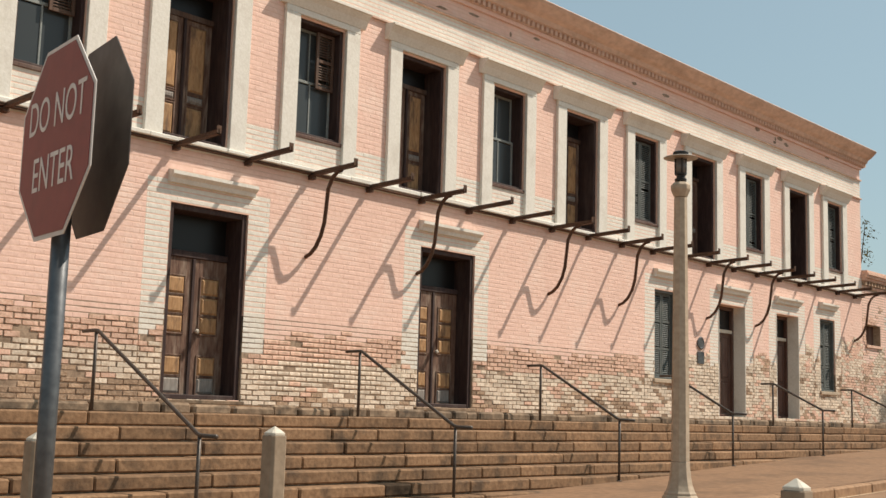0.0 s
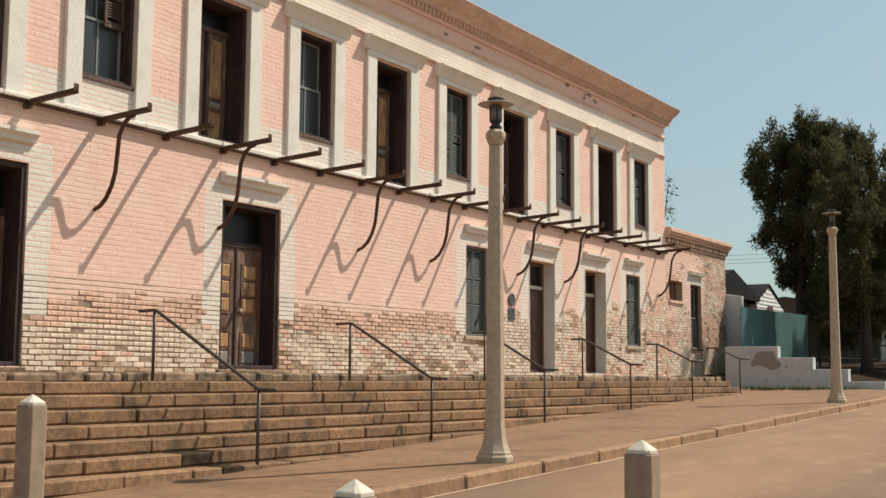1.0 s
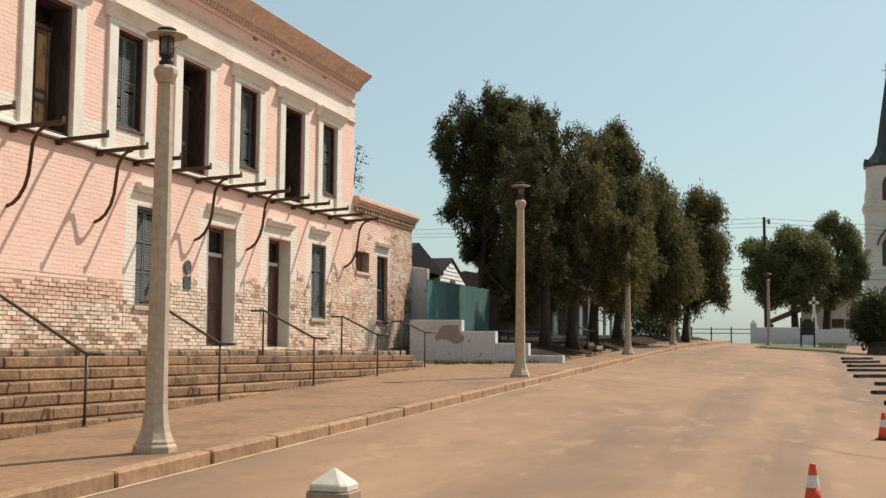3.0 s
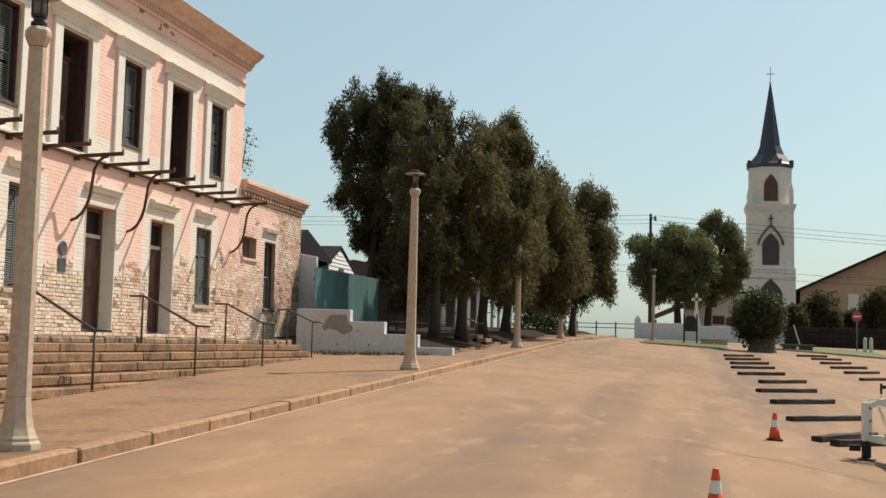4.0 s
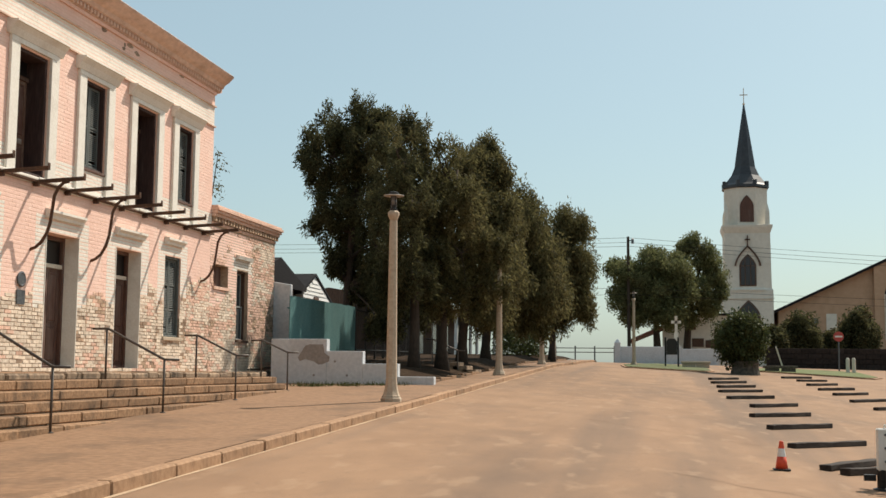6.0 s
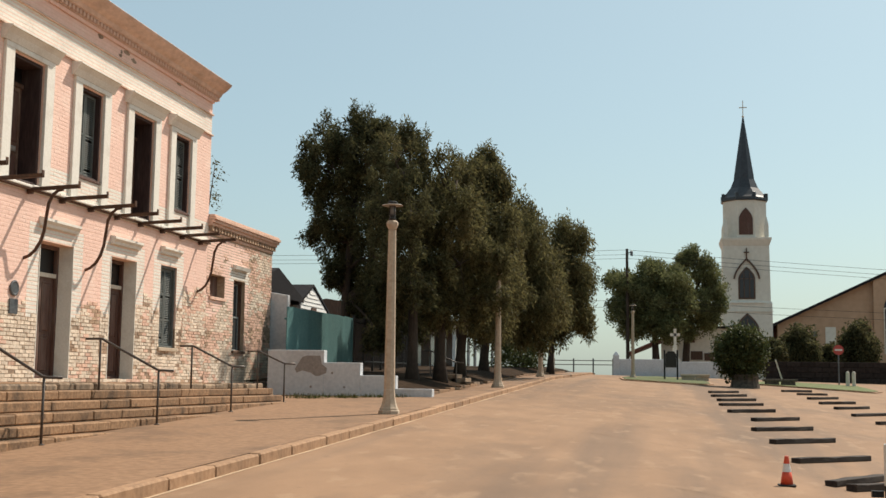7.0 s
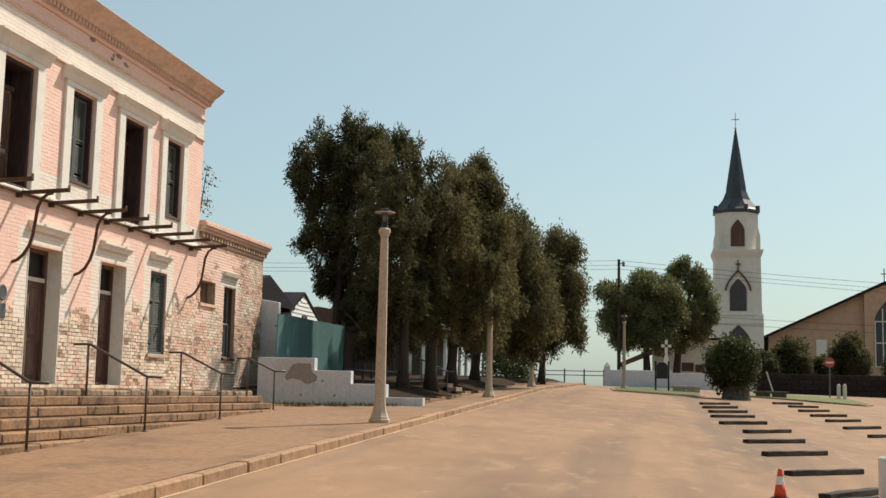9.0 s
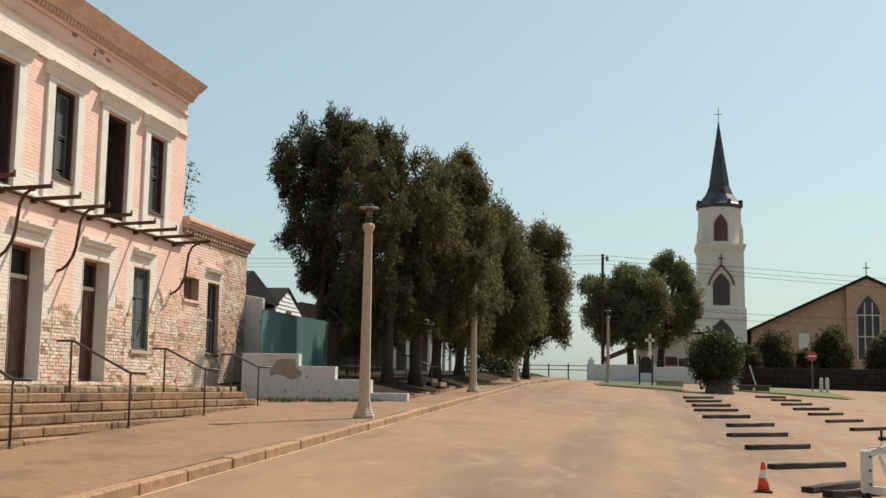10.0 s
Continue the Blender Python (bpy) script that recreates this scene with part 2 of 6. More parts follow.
CHURCH_WHITE = material("cream_church_render", (0.62, 0.58, 0.50), (0.70, 0.66, 0.58), 3, 0.85, 0.15, patch=0.4, patch_colour=(0.56, 0.51, 0.43), patch_amount=0.4)
CHURCH_TAN = material("tan_church_wall", (0.42, 0.27, 0.17), (0.50, 0.33, 0.22), 2, 0.85, 0.15, patch=0.3, patch_colour=(0.38, 0.25, 0.16), patch_amount=0.4)
SPIRE = material("dark_spire_metal", (0.030, 0.031, 0.035), (0.05, 0.052, 0.057), 4, 0.4, 0.1, metal=0.3, spec=0.5)
RED_ROOF = material("dull_red_roof", (0.17, 0.075, 0.06), (0.24, 0.11, 0.085), 8, 0.8, 0.3)
TIMBER = material("creosoted_timber", (0.020, 0.014, 0.011), (0.050, 0.035, 0.027), 18, 0.9, 0.6, stretch=(0.3, 1, 1), patch_colour=(0.11, 0.085, 0.065))
ORANGE = material("orange_cone_plastic", (0.58, 0.055, 0.022), (0.68, 0.085, 0.034), 20, 0.5, 0.05)
WHITE_BAND = material("reflective_white_band", (0.62, 0.60, 0.57), (0.74, 0.72, 0.69), 30, 0.4, 0.05)
RUBBER = material("black_rubber", (0.018, 0.017, 0.016), (0.035, 0.032, 0.03), 30, 0.8, 0.2)
TRAILER = material("white_trailer_enamel", (0.62, 0.60, 0.55), (0.72, 0.70, 0.65), 12, 0.4, 0.1, patch=4, patch_colour=(0.40, 0.32, 0.26), patch_amount=0.3)
HEDGE_WALL = material("dark_stone_wall", (0.024, 0.018, 0.016), (0.046, 0.034, 0.029), 6, 0.9, 0.5, island=0.2, spec=0.1)


def glass(name, tint, rough=0.05):
    m = bpy.data.materials.new(name)
    m.use_nodes = True
    p = m.node_tree.nodes["Principled BSDF"]
    p.inputs["Base Color"].default_value = (*tint, 1)
    p.inputs["Roughness"].default_value = rough
    p.inputs["Specular IOR Level"].default_value = 0.3
    return m


PANE = glass("old_dusty_pane", (0.055, 0.062, 0.064), 0.2)
DARK_PANE = glass("dark_transom_pane", (0.012, 0.011, 0.011), 0.35)
LAMP_GLASS = glass("smoky_lamp_glass", (0.16, 0.15, 0.14), 0.15)


# ---- building blocks ----
def box(bm, x0, x1, y0, y1, z0, z1):
    v = [bm.verts.new((x, y, z)) for x in (x0, x1) for y in (y0, y1) for z in (z0, z1)]
    for f in ((0, 1, 3, 2), (4, 6, 7, 5), (0, 4, 5, 1), (2, 3, 7, 6), (0, 2, 6, 4), (1, 5, 7, 3)):
        bm.faces.new([v[i] for i in f])


def lathe(bm, rings, sides=16, at=(0, 0), turn=0.0):
    """Rings of (radius, z), closed at both ends."""
    loops = []
    for r, z in rings:
        loops.append([bm.verts.new((at[0] + r * math.cos(turn + 2 * math.pi * k / sides), at[1] + r * math.sin(turn + 2 * math.pi * k / sides), z)) for k in range(sides)])
    for a, b in zip(loops, loops[1:]):
        for k in range(sides):
            bm.faces.new((a[k], a[(k + 1) % sides], b[(k + 1) % sides], b[k]))
    bm.faces.new(loops[0][::-1])
    bm.faces.new(loops[-1])


def tube(bm, points, radii, sides=8):
    """A closed tube along points."""
    pts = [Vector(p) for p in points]
    if not hasattr(radii, "__len__"):
        radii = [radii] * len(pts)
    loops, ref = [], None
    for i, p in enumerate(pts):
        d = (pts[min(i + 1, len(pts) - 1)] - pts[max(i - 1, 0)]).normalized()
        if ref is None:
            ref = d.orthogonal().normalized()
        u = (ref - d * ref.dot(d)).normalized()
        ref, w = u, d.cross(u)
        loops.append([bm.verts.new(p + radii[i] * (math.cos(2 * math.pi * k / sides) * u + math.sin(2 * math.pi * k / sides) * w)) for k in range(sides)])
    for a, b in zip(loops, loops[1:]):
        for k in range(sides):
            bm.faces.new((a[k], a[(k + 1) % sides], b[(k + 1) % sides], b[k]))
    bm.faces.new(loops[0][::-1])
    bm.faces.new(loops[-1])


def prism(bm, profile, axis, a, b):
    """A closed outline of two coordinates, pushed along an axis from a to b."""
    def at(p, v):
        q = list(p)
        q.insert(axis, v)
        return q
    lo = [bm.verts.new(at(p, a)) for p in profile]
    hi = [bm.verts.new(at(p, b)) for p in profile]
    n = len(profile)
    for k in range(n):
        bm.faces.new((lo[k], lo[(k + 1) % n], hi[(k + 1) % n], hi[k]))
    bm.faces.new(lo[::-1])
    bm.faces.new(hi)


def mesh_of(name, bm, mat, bevel=0.0):
    if bevel:
        bmesh.ops.bevel(bm, geom=bm.edges[:], offset=bevel, segments=1, affect="EDGES", clamp_overlap=True)
    bmesh.ops.recalc_face_normals(bm, faces=bm.faces[:])
    me = bpy.data.meshes.new(name)
    bm.to_mesh(me)
    bm.free()
    for m in mat if isinstance(mat, (list, tuple)) else [mat]:
        me.materials.append(m)
    return me


BASE = {}


def thing(name, label, category, at=(0, 0, 0), group="", kind=""):
    ob = new(name)
    ob.location = at
    BASE[ob.name] = Matrix.Translation(at)
    ob.empty_display_size = 0.2
    return tagged(ob, label, category, group, kind)


def part(name, bm, mat, parent, label="", bevel=0.0, kind=""):
    """One mesh under a thing or a part; its vertices are given in the place's own metres."""
    ob = new(name, mesh_of(name, bm, mat, bevel))
    ob.parent = parent
    ob.matrix_parent_inverse = BASE.get(parent.name, Matrix()).inverted()
    return tagged(ob, label, kind=kind)


def whole(name, bm, mat, label, category, kind="", group="", bevel=0.0):
    return tagged(new(name, mesh_of(name, bm, mat, bevel)), label, category, group, kind)


def smooth(ob):
    for f in ob.data.polygons:
        f.use_smooth = True
    return ob


def fresh():
    return bmesh.new()


# ---- ground ----
FACE = -13.80     # plane of the facade
KERB_X = -7.05    # street side of the kerb
FALL = ((6, 0.03), (14, 0.07), (24, 0.078), (38, 0.073), (50, 0.062), (70, 0.043), (85, 0.02))   # cross fall of the street along its length


def kerb_z(y):
    return 0.292 + 0.030 * min(y, 60.0) + 0.016 * max(0.0, min(y, 88.0) - 60.0)


def road_z(x, y):
    fall = float(np.interp(y, [p[0] for p in FALL], [p[1] for p in FALL]))
    return kerb_z(y) - 0.14 - fall * (max(KERB_X, min(x, 16.0)) - KERB_X)


def stair_z(y):
    return kerb_z(y) - 0.07 * max(0.0, min(1.0, (22.0 - y) / 8.0))


def pave_z(x, y):
    k = max(0.0, min(1.0, (KERB_X - x) / 3.0))
    return kerb_z(y) * (1 - k) + stair_z(y) * k


bm = fresh()
xs = [-400, -150, -60, -30, -18, -12, -9, KERB_X - 0.06] + [KERB_X + 1.0 * k for k in range(24)] + [20, 30, 60, 150, 400]
ys = [-400, -120, -40, -15] + [-6 + 2.0 * k for k in range(49)] + [94, 100, 130, 180, 260, 400, 900]
grid = [[bm.verts.new((x, y, road_z(x, y) if x > KERB_X - 0.03 else road_z(KERB_X, y) - 0.12)) for x in xs] for y in ys]
for a, b in zip(grid, grid[1:]):
    for k in range(len(xs) - 1):
        bm.faces.new((a[k], a[k + 1], b[k + 1], b[k]))
whole("ground", bm, ROAD, "sun-bleached sandy street surface with darker wheel tracks", "street", "structure")

bm = fresh()
px = [-40.0, -25.0, -14.2, -12.0, -10.6, -9.4, -8.2, KERB_X - 0.17]
py = [-8 + 1.5 * k for k in range(68)]
grid = [[bm.verts.new((x, y, pave_z(x, y))) for x in px] for y in py]
for a, b in zip(grid, grid[1:]):
    for k in range(len(px) - 1):
        bm.faces.new((a[k], a[k + 1], b[k + 1], b[k]))
pavement = whole("pavement", bm, PAVING, "sandy tan concrete pavement rising along the street", "pavement", "structure")

# ---- kerb stones ----
stone_meshes = {}
y = -8.0
while y < 93:
    n = random.choice((1.1, 1.3, 1.5, 1.7))
    if n not in stone_meshes:
        bm = fresh()
        box(bm, -0.17, 0.0, 0.010, n - 0.010, -0.32, 0.0)
        stone_meshes[n] = mesh_of("kerb_stone", bm, KERB, 0.02)
    tilt = math.degrees(math.atan((kerb_z(y + n) - kerb_z(y)) / n))
    ob = new("kerb_stone", stone_meshes[n])
    ob.parent = pavement
    ob.matrix_basis = pose(KERB_X + random.uniform(-0.008, 0.008), y, kerb_z(y) + random.uniform(-0.006, 0.008), tilt, 0, random.uniform(-0.3, 0.3))
    y += n
# dirty bed that shows in the joints between the kerb stones
bm = fresh()
grid = [[bm.verts.new((x, y, kerb_z(y) + dz)) for x, dz in ((KERB_X - 0.168, -0.03), (KERB_X - 0.03, -0.03), (KERB_X - 0.03, -0.30))] for y in py]
for a, b in zip(grid, grid[1:]):
    for k in range(2):
        bm.faces.new((a[k], a[k + 1], b[k + 1], b[k]))
ob = new("kerb_bed", mesh_of("kerb_bed", bm, MORTAR_BLACK))
ob.parent = pavement

# pale line of dust at the foot of the kerb
bm = fresh()
grid = [[bm.verts.new((KERB_X + x, y, road_z(KERB_X + x, y) + 0.005)) for x in (0.0, 0.045 + 0.025 * noise.noise((y * 0.8, 2.2, 0)))] for y in [-8 + 0.5 * k for k in range(200)]]
for a, b in zip(grid, grid[1:]):
    bm.faces.new((a[0], a[1], b[1], b[0]))
ob = new("gutter_edge", mesh_of("gutter_edge", bm, DUST))
ob.parent = pavement

# ---- stairs ----
RISE, TREAD, TOP_Z, TOP_X = 0.155, 0.270, 1.59, -11.44
STAIR_Y0, STAIR_Y1 = -4.0, 33.1
stairs = thing("stone_stairs", "broad tan sandstone stairs climbing to the terrace, worn and stained", "stairs", (-11.0, 13, 0.6))
bm = fresh()
prof = [(-14.2, 0.0), (-14.2, TOP_Z - 0.025), (TOP_X - 0.05, TOP_Z - 0.025)]
for k in range(1, 10):
    x = TOP_X - 0.05 + TREAD * (k - 1)
    prof += [(x, TOP_Z - RISE * k - 0.02), (x + TREAD, TOP_Z - RISE * k - 0.02)]
prof.append((prof[-1][0], 0.0))
prism(bm, prof, 1, STAIR_Y0, STAIR_Y1)
part("core", bm, MORTAR, stairs)
bm = fresh()
box(bm, -14.2, TOP_X - 0.30, STAIR_Y1, 34.0, 0.3, TOP_Z - 0.02)
part("landing", bm, MORTAR, stairs)
# y spans of the near-black stones, by step
BLACK_STEPS = {5: (11.16, 11.63), 6: (11.53, 11.87)}
for k in range(9):
    x1, z1 = TOP_X + TREAD * k, TOP_Z - RISE * k
    y = STAIR_Y0 - random.uniform(0, 0.8)
    while y < STAIR_Y1:
        n = random.uniform(0.8, 1.6)
        y2 = min(y + n, STAIR_Y1)
        dark = BLACK_STEPS.get(k, (99, 99))
        if y < dark[0] - 0.001 < y2:
            y2 = dark[0]
        near_black = abs(y - dark[0]) < 0.001
        if near_black:
            y2 = dark[1]
        if y2 - y > 0.25 and z1 > stair_z(y) - 0.02:
            bm = fresh()
            d = random.uniform(-0.016, 0.012)
            box(bm, x1 - 0.36, x1 + d, y + 0.005, y2 - 0.005, z1 - RISE + 0.012, z1 + random.uniform(-0.008, 0.005))
            part("step_stone", bm, MORTAR_BLACK if near_black else STONE, stairs, "near-black step stone" if near_black else "", bevel=0.016)
        y = y2
bm = fresh()
y = STAIR_Y0
while y < 33.6:
    n = random.uniform(0.25, 0.75)
    d = random.uniform(-0.05, 0.03)
    box(bm, -12.29, -11.86 + d, y + 0.012, y + n - 0.012, TOP_Z - 0.02, 1.715 + random.uniform(-0.03, 0.004))
    y += n
terrace_edge = whole("terrace_edge", bm, ROUGH_STONE, "rough dark rubble stone edge of the terrace", "stone edge", "structure", bevel=0.03)
bm = fresh()
box(bm, -14.3, -12.14, STAIR_Y0, 34.1, 1.56, 1.70)
whole("terrace", bm, STONE, "worn stone terrace along the front of the brick building", "terrace", "structure")


# ---- two-storey brick building ----
B0, B1 = -3.0, 34.42
ZB, ZT = 1.70, 9.55
building = thing("brick_building", "two-storey pink and cream painted brick building with rusted balcony brackets", "building", (FACE - 4, 16, ZB))
UPPER_W = [3.65, 8.45, 13.14, 17.93, 22.75, 27.76, 32.54]
UPPER_D = [6.05, 10.80, 15.54, 20.32, 25.24, 30.27]
HALF_W, HALF_D = 0.50, 0.58
OPEN = []   # y0, y1, z0, z1, kind
for c in UPPER_W:
    OPEN.append((c - HALF_W, c + HALF_W, 5.92, 7.79, "upper_window"))
for c in UPPER_D:
    OPEN.append((c - HALF_D, c + HALF_D, 5.42, 7.79, "upper_door"))
OPEN += [(10.47, 11.85, 1.76, 4.50, "door"), (15.62, 17.06, 1.76, 4.50, "door"),
         (25.98, 27.30, 1.76, 4.42, "plain_door"), (28.96, 30.24, 1.76, 4.42, "plain_door"),
         (23.16, 24.06, 2.54, 4.49, "shutter_window"), (31.56, 32.50, 2.53, 4.49, "shutter_window")]


def wall_with_openings(y0, y1, z0, z1, opens, thick, splits=()):
    """A wall in the facade plane, cut by its openings; faces below the last split take the second material."""
    bm = fresh()
    ycuts = sorted({y0, y1, *[o[0] for o in opens], *[o[1] for o in opens]})
    zcuts = sorted({z0, z1, *splits, *[o[2] for o in opens], *[o[3] for o in opens]})
    for a, b in zip(ycuts, ycuts[1:]):
        run = None
        for c, d in zip(zcuts, zcuts[1:]):
            m = ((a + b) / 2, (c + d) / 2)
            if any(o[0] < m[0] < o[1] and o[2] < m[1] < o[3] for o in opens):
                continue
            box(bm, FACE - thick, FACE, a, b, c, d)
    bmesh.ops.remove_doubles(bm, verts=bm.verts[:], dist=0.0005)
    # inner double faces between neighbouring blocks go
    seen = {}
    for f in bm.faces:
        c = f.calc_center_median()
        seen.setdefault((round(c.x, 3), round(c.y, 3), round(c.z, 3)), []).append(f)
    bmesh.ops.delete(bm, geom=[f for fs in seen.values() if len(fs) > 1 for f in fs], context="FACES_ONLY")
    for f in bm.faces:
        f.material_index = 1 if splits and f.calc_center_median().z < splits[-1] else 0
    return bm


wall = part("wall", wall_with_openings(B0, B1, ZB, ZT - 0.2, OPEN, 0.5, (3.0,)), [MORTAR_PINK, MORTAR], building, "painted brick front wall")


def paint_line(y):
    """The height down to which the paint still holds."""
    base = 2.82 + 0.16 * noise.noise((y * 0.45, 3.1, 0)) + 0.12 * noise.noise((y * 1.7, 9.1, 0))
    if y > 20:
        base += min(1.0, (y - 20) / 6) * 0.45
    if y > 28:
        base += min(1.0, (y - 28) / 6) * 0.8
    return base


def brick_finish(y, z):
    """0 pink, 1 cream, 2 bare, 3 rose, 4 chalk."""
    low = paint_line(y)
    edge = noise.noise((y * 2.3, z * 3.1, 5))
    for o in OPEN:
        if o[4] in ("door", "plain_door", "shutter_window") and o[0] - 0.40 < y < o[1] + 0.40 and z < o[3] + 0.34:
            if z > low - 0.28 + 0.3 * edge + random.gauss(0, 0.06):
                return 1
            if o[4] != "door" and z > 2.0:
                return 4 if edge > -0.25 else 2
    if z > low + random.gauss(0, 0.05):
        return 1 if 5.30 < z < 5.90 or 8.22 < z < 8.76 else 0
    n = random.gauss(0, 0.20) + noise.noise((y * 0.5, z * 1.5, 1.7)) + 0.5 * noise.noise((y * 2.5, z * 5, 7.7))
    if y > 24:
        return 4 if n > 0.06 else (3 if n > -0.38 else 2)
    if z > low - 0.42:
        return 3 if n > -0.75 else 2
    if z > low - 0.90:
        return 4 if n > -0.32 else (3 if n > -0.55 else 2)
    return 2 if n < -0.12 else (4 if n > 0.0 else 3)


PAINT_EDGES = []
for o in OPEN:
    if not o[4].startswith("upper"):
        PAINT_EDGES += [(o[0] - 0.40, 2.2, o[3] + 0.34), (o[1] + 0.40, 2.2, o[3] + 0.34)]


def brick_rows(y0, y1, z0, z1, keep_out, finish, joint, length=0.232, height=0.076):
    """All bricks of a wall as arrays of boxes (y0, y1, z0, z1, proud, finish)."""
    out = []
    rows = int((z1 - z0) / height)
    for r in range(rows):
        za = z0 + r * height
        zc = za + height / 2
        y = y0 - (length / 2 if r % 2 else 0)
        gaps = sorted((o[0], o[1]) for o in keep_out if o[2] - 0.01 < zc < o[3] + 0.01)
        while y < y1:
            a, b = max(y, y0), min(y + length, y1)
            pieces = [(a, b)]
            for g0, g1 in gaps:
                pieces = [q for p in pieces for q in ((p[0], min(p[1], g0)), (max(p[0], g1), p[1])) if q[1] - q[0] > 0.035]
            for cut, c0, c1 in PAINT_EDGES:
                if c0 < zc < c1:
                    pieces = [q for p in pieces for q in (((p[0], cut), (cut, p[1])) if p[0] + 0.02 < cut < p[1] - 0.02 else (p,))]
            for a2, b2 in pieces:
                f = finish((a2 + b2) / 2, zc)
                j = joint[f] * (0.55 if y > 22 else 1.0) * (1.0 + 1.1 * max(-0.7, noise.noise((y * 1.7, za * 2.6, 3.3))))
                s = 0.0012 if f < 2 else 0.006
                if f >= 2 and random.random() < 0.022:
                    continue
                out.append((a2 + j, b2 - j, za + j, za + height - j, (0.0017 if f < 2 else 0.011) + random.uniform(-s, s), f))
            y += length
    return out


def bricks_mesh(name, rows, mats, x=FACE):
    verts, faces, idx = [], [], []
    for a, b, c, d, p, f in rows:
        i = len(verts)
        e, g = (0.0008, 0.014) if f < 2 else (0.004, 0.004)
        if f >= 2:
            a, b, c, d = a + random.uniform(-0.004, 0.007), b - random.uniform(-0.004, 0.007), c + random.uniform(-0.004, 0.006), d - random.uniform(-0.004, 0.006)
        verts += [(x - 0.002, a, c), (x - 0.002, b, c), (x - 0.002, b, d), (x - 0.002, a, d), (x + p, a + e, c + g), (x + p, b - e, c + g), (x + p, b - e, d - g), (x + p, a + e, d - g)]
        faces += [(i + 4, i + 5, i + 6, i + 7), (i, i + 1, i + 5, i + 4), (i + 1, i + 2, i + 6, i + 5), (i + 2, i + 3, i + 7, i + 6), (i + 3, i, i + 4, i + 7)]
        idx += [f] * 5
    me = bpy.data.meshes.new(name)
    me.from_pydata(verts, [], faces)
    for m in mats:
        me.materials.append(m)
    me.polygons.foreach_set("material_index", idx)
    return me


BRICK_MATS = [PINK, CREAM, RAW, ROSE, CHALK]
JOINT = [0.0, 0.0, 0.0065, 0.0062, 0.0065]
KEEP_OUT = [(o[0] - 0.001, o[1] + 0.001, o[2], o[3]) for o in OPEN]
rows = brick_rows(B0, B1, ZB, 9.12, KEEP_OUT, brick_finish, JOINT)


def single(r):
    return 12.0 < r[0] < 14.6 and 1.9 < r[2] < 3.02 and r[5] >= 2


chosen = [r for r in rows if single(r)][:290]
picked = set(chosen)
ob = new("brickwork", bricks_mesh("brickwork", [r for r in rows if r not in picked], BRICK_MATS))
ob.parent = wall
tagged(ob, "pink, cream and bare brick courses", kind="stuff")
BRICKS_LATER = [(wall, chosen)]

# roof, sides and back of the building
bm = fresh()
box(bm, FACE - 9.0, FACE - 0.52, B1 - 0.45, B1, ZB, ZT - 0.2)
box(bm, FACE - 9.0, FACE - 0.52, B0, B0 + 0.45, ZB, ZT - 0.2)
box(bm, FACE - 9.45, FACE - 9.02, B0, B1, ZB, ZT - 0.2)
part("side_wall", bm, PINK, building, "pink painted side and rear walls")
bm = fresh()
box(bm, FACE - 9.3, FACE - 0.1, B0 + 0.1, B1 - 0.1, ZT - 0.19, ZT - 0.05)
part("roof", bm, SLATE, building, "flat dark roof")
# added near-black sheet and strip: room shade painted behind the openings
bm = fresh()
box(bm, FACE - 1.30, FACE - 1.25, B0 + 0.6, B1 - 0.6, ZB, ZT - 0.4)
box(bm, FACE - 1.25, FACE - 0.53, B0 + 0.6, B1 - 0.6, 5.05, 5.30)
part("room_shade_sheet", bm, ROOM_SHADE, building, "near-black sheet painted as the shade of the rooms behind the openings")

# cornice: stepped moulding with dentils and frieze bands
bm = fresh()
prof = [(FACE - 0.45, 9.16), (FACE + 0.07, 9.16), (FACE + 0.08, 9.26), (FACE + 0.17, 9.29), (FACE + 0.21, 9.37), (FACE + 0.31, 9.43), (FACE + 0.44, 9.55), (FACE + 0.47, 9.60), (FACE + 0.42, 9.64), (FACE - 0.45, 9.74)]
prism(bm, prof, 1, B0 - 0.3, B1 + 0.16)
part("cornice", bm, CORNICE, building, "projecting weathered brick cornice")
bm = fresh()
box(bm, FACE + 0.01, FACE + 0.135, 0, 0.075, 9.175, 9.275)
dentil_mesh = mesh_of("dentil", bm, CORNICE)
y = B0
while y < B1 + 0.08:
    ob = new("dentil", dentil_mesh)
    ob.parent = building
    ob.matrix_basis = BASE[building.name].inverted() @ Matrix.Translation((0, y, 0))
    y += 0.15
for z0, z1, d, mat in ((9.08, 9.16, 0.05, PINK), (8.745, 8.785, 0.055, CORNICE), (8.195, 8.235, 0.055, CORNICE)):
    bm = fresh()
    box(bm, FACE + 0.002, FACE + d, B0 - 0.02, B1 + 0.02, z0, z1)
    part("frieze_band", bm, mat, building, bevel=0.006)
# places where the paint and brick of the frieze have broken away
for k in range(16):
    y, z = random.uniform(8, 34), random.uniform(8.82, 9.06)
    w, h = random.uniform(0.06, 0.20), random.uniform(0.03, 0.07)
    bm = fresh()
    prism(bm, [(y + w * math.cos(a) * random.uniform(0.5, 1.0), z + h * math.sin(a) * random.uniform(0.5, 1.0)) for a in (0.2, 1.1, 1.9, 2.8, 3.7, 4.5, 5.4)], 0, FACE - 0.01, FACE + 0.0075)
    part("chip", bm, MORTAR, wall, "broken spot of bare dark brick")
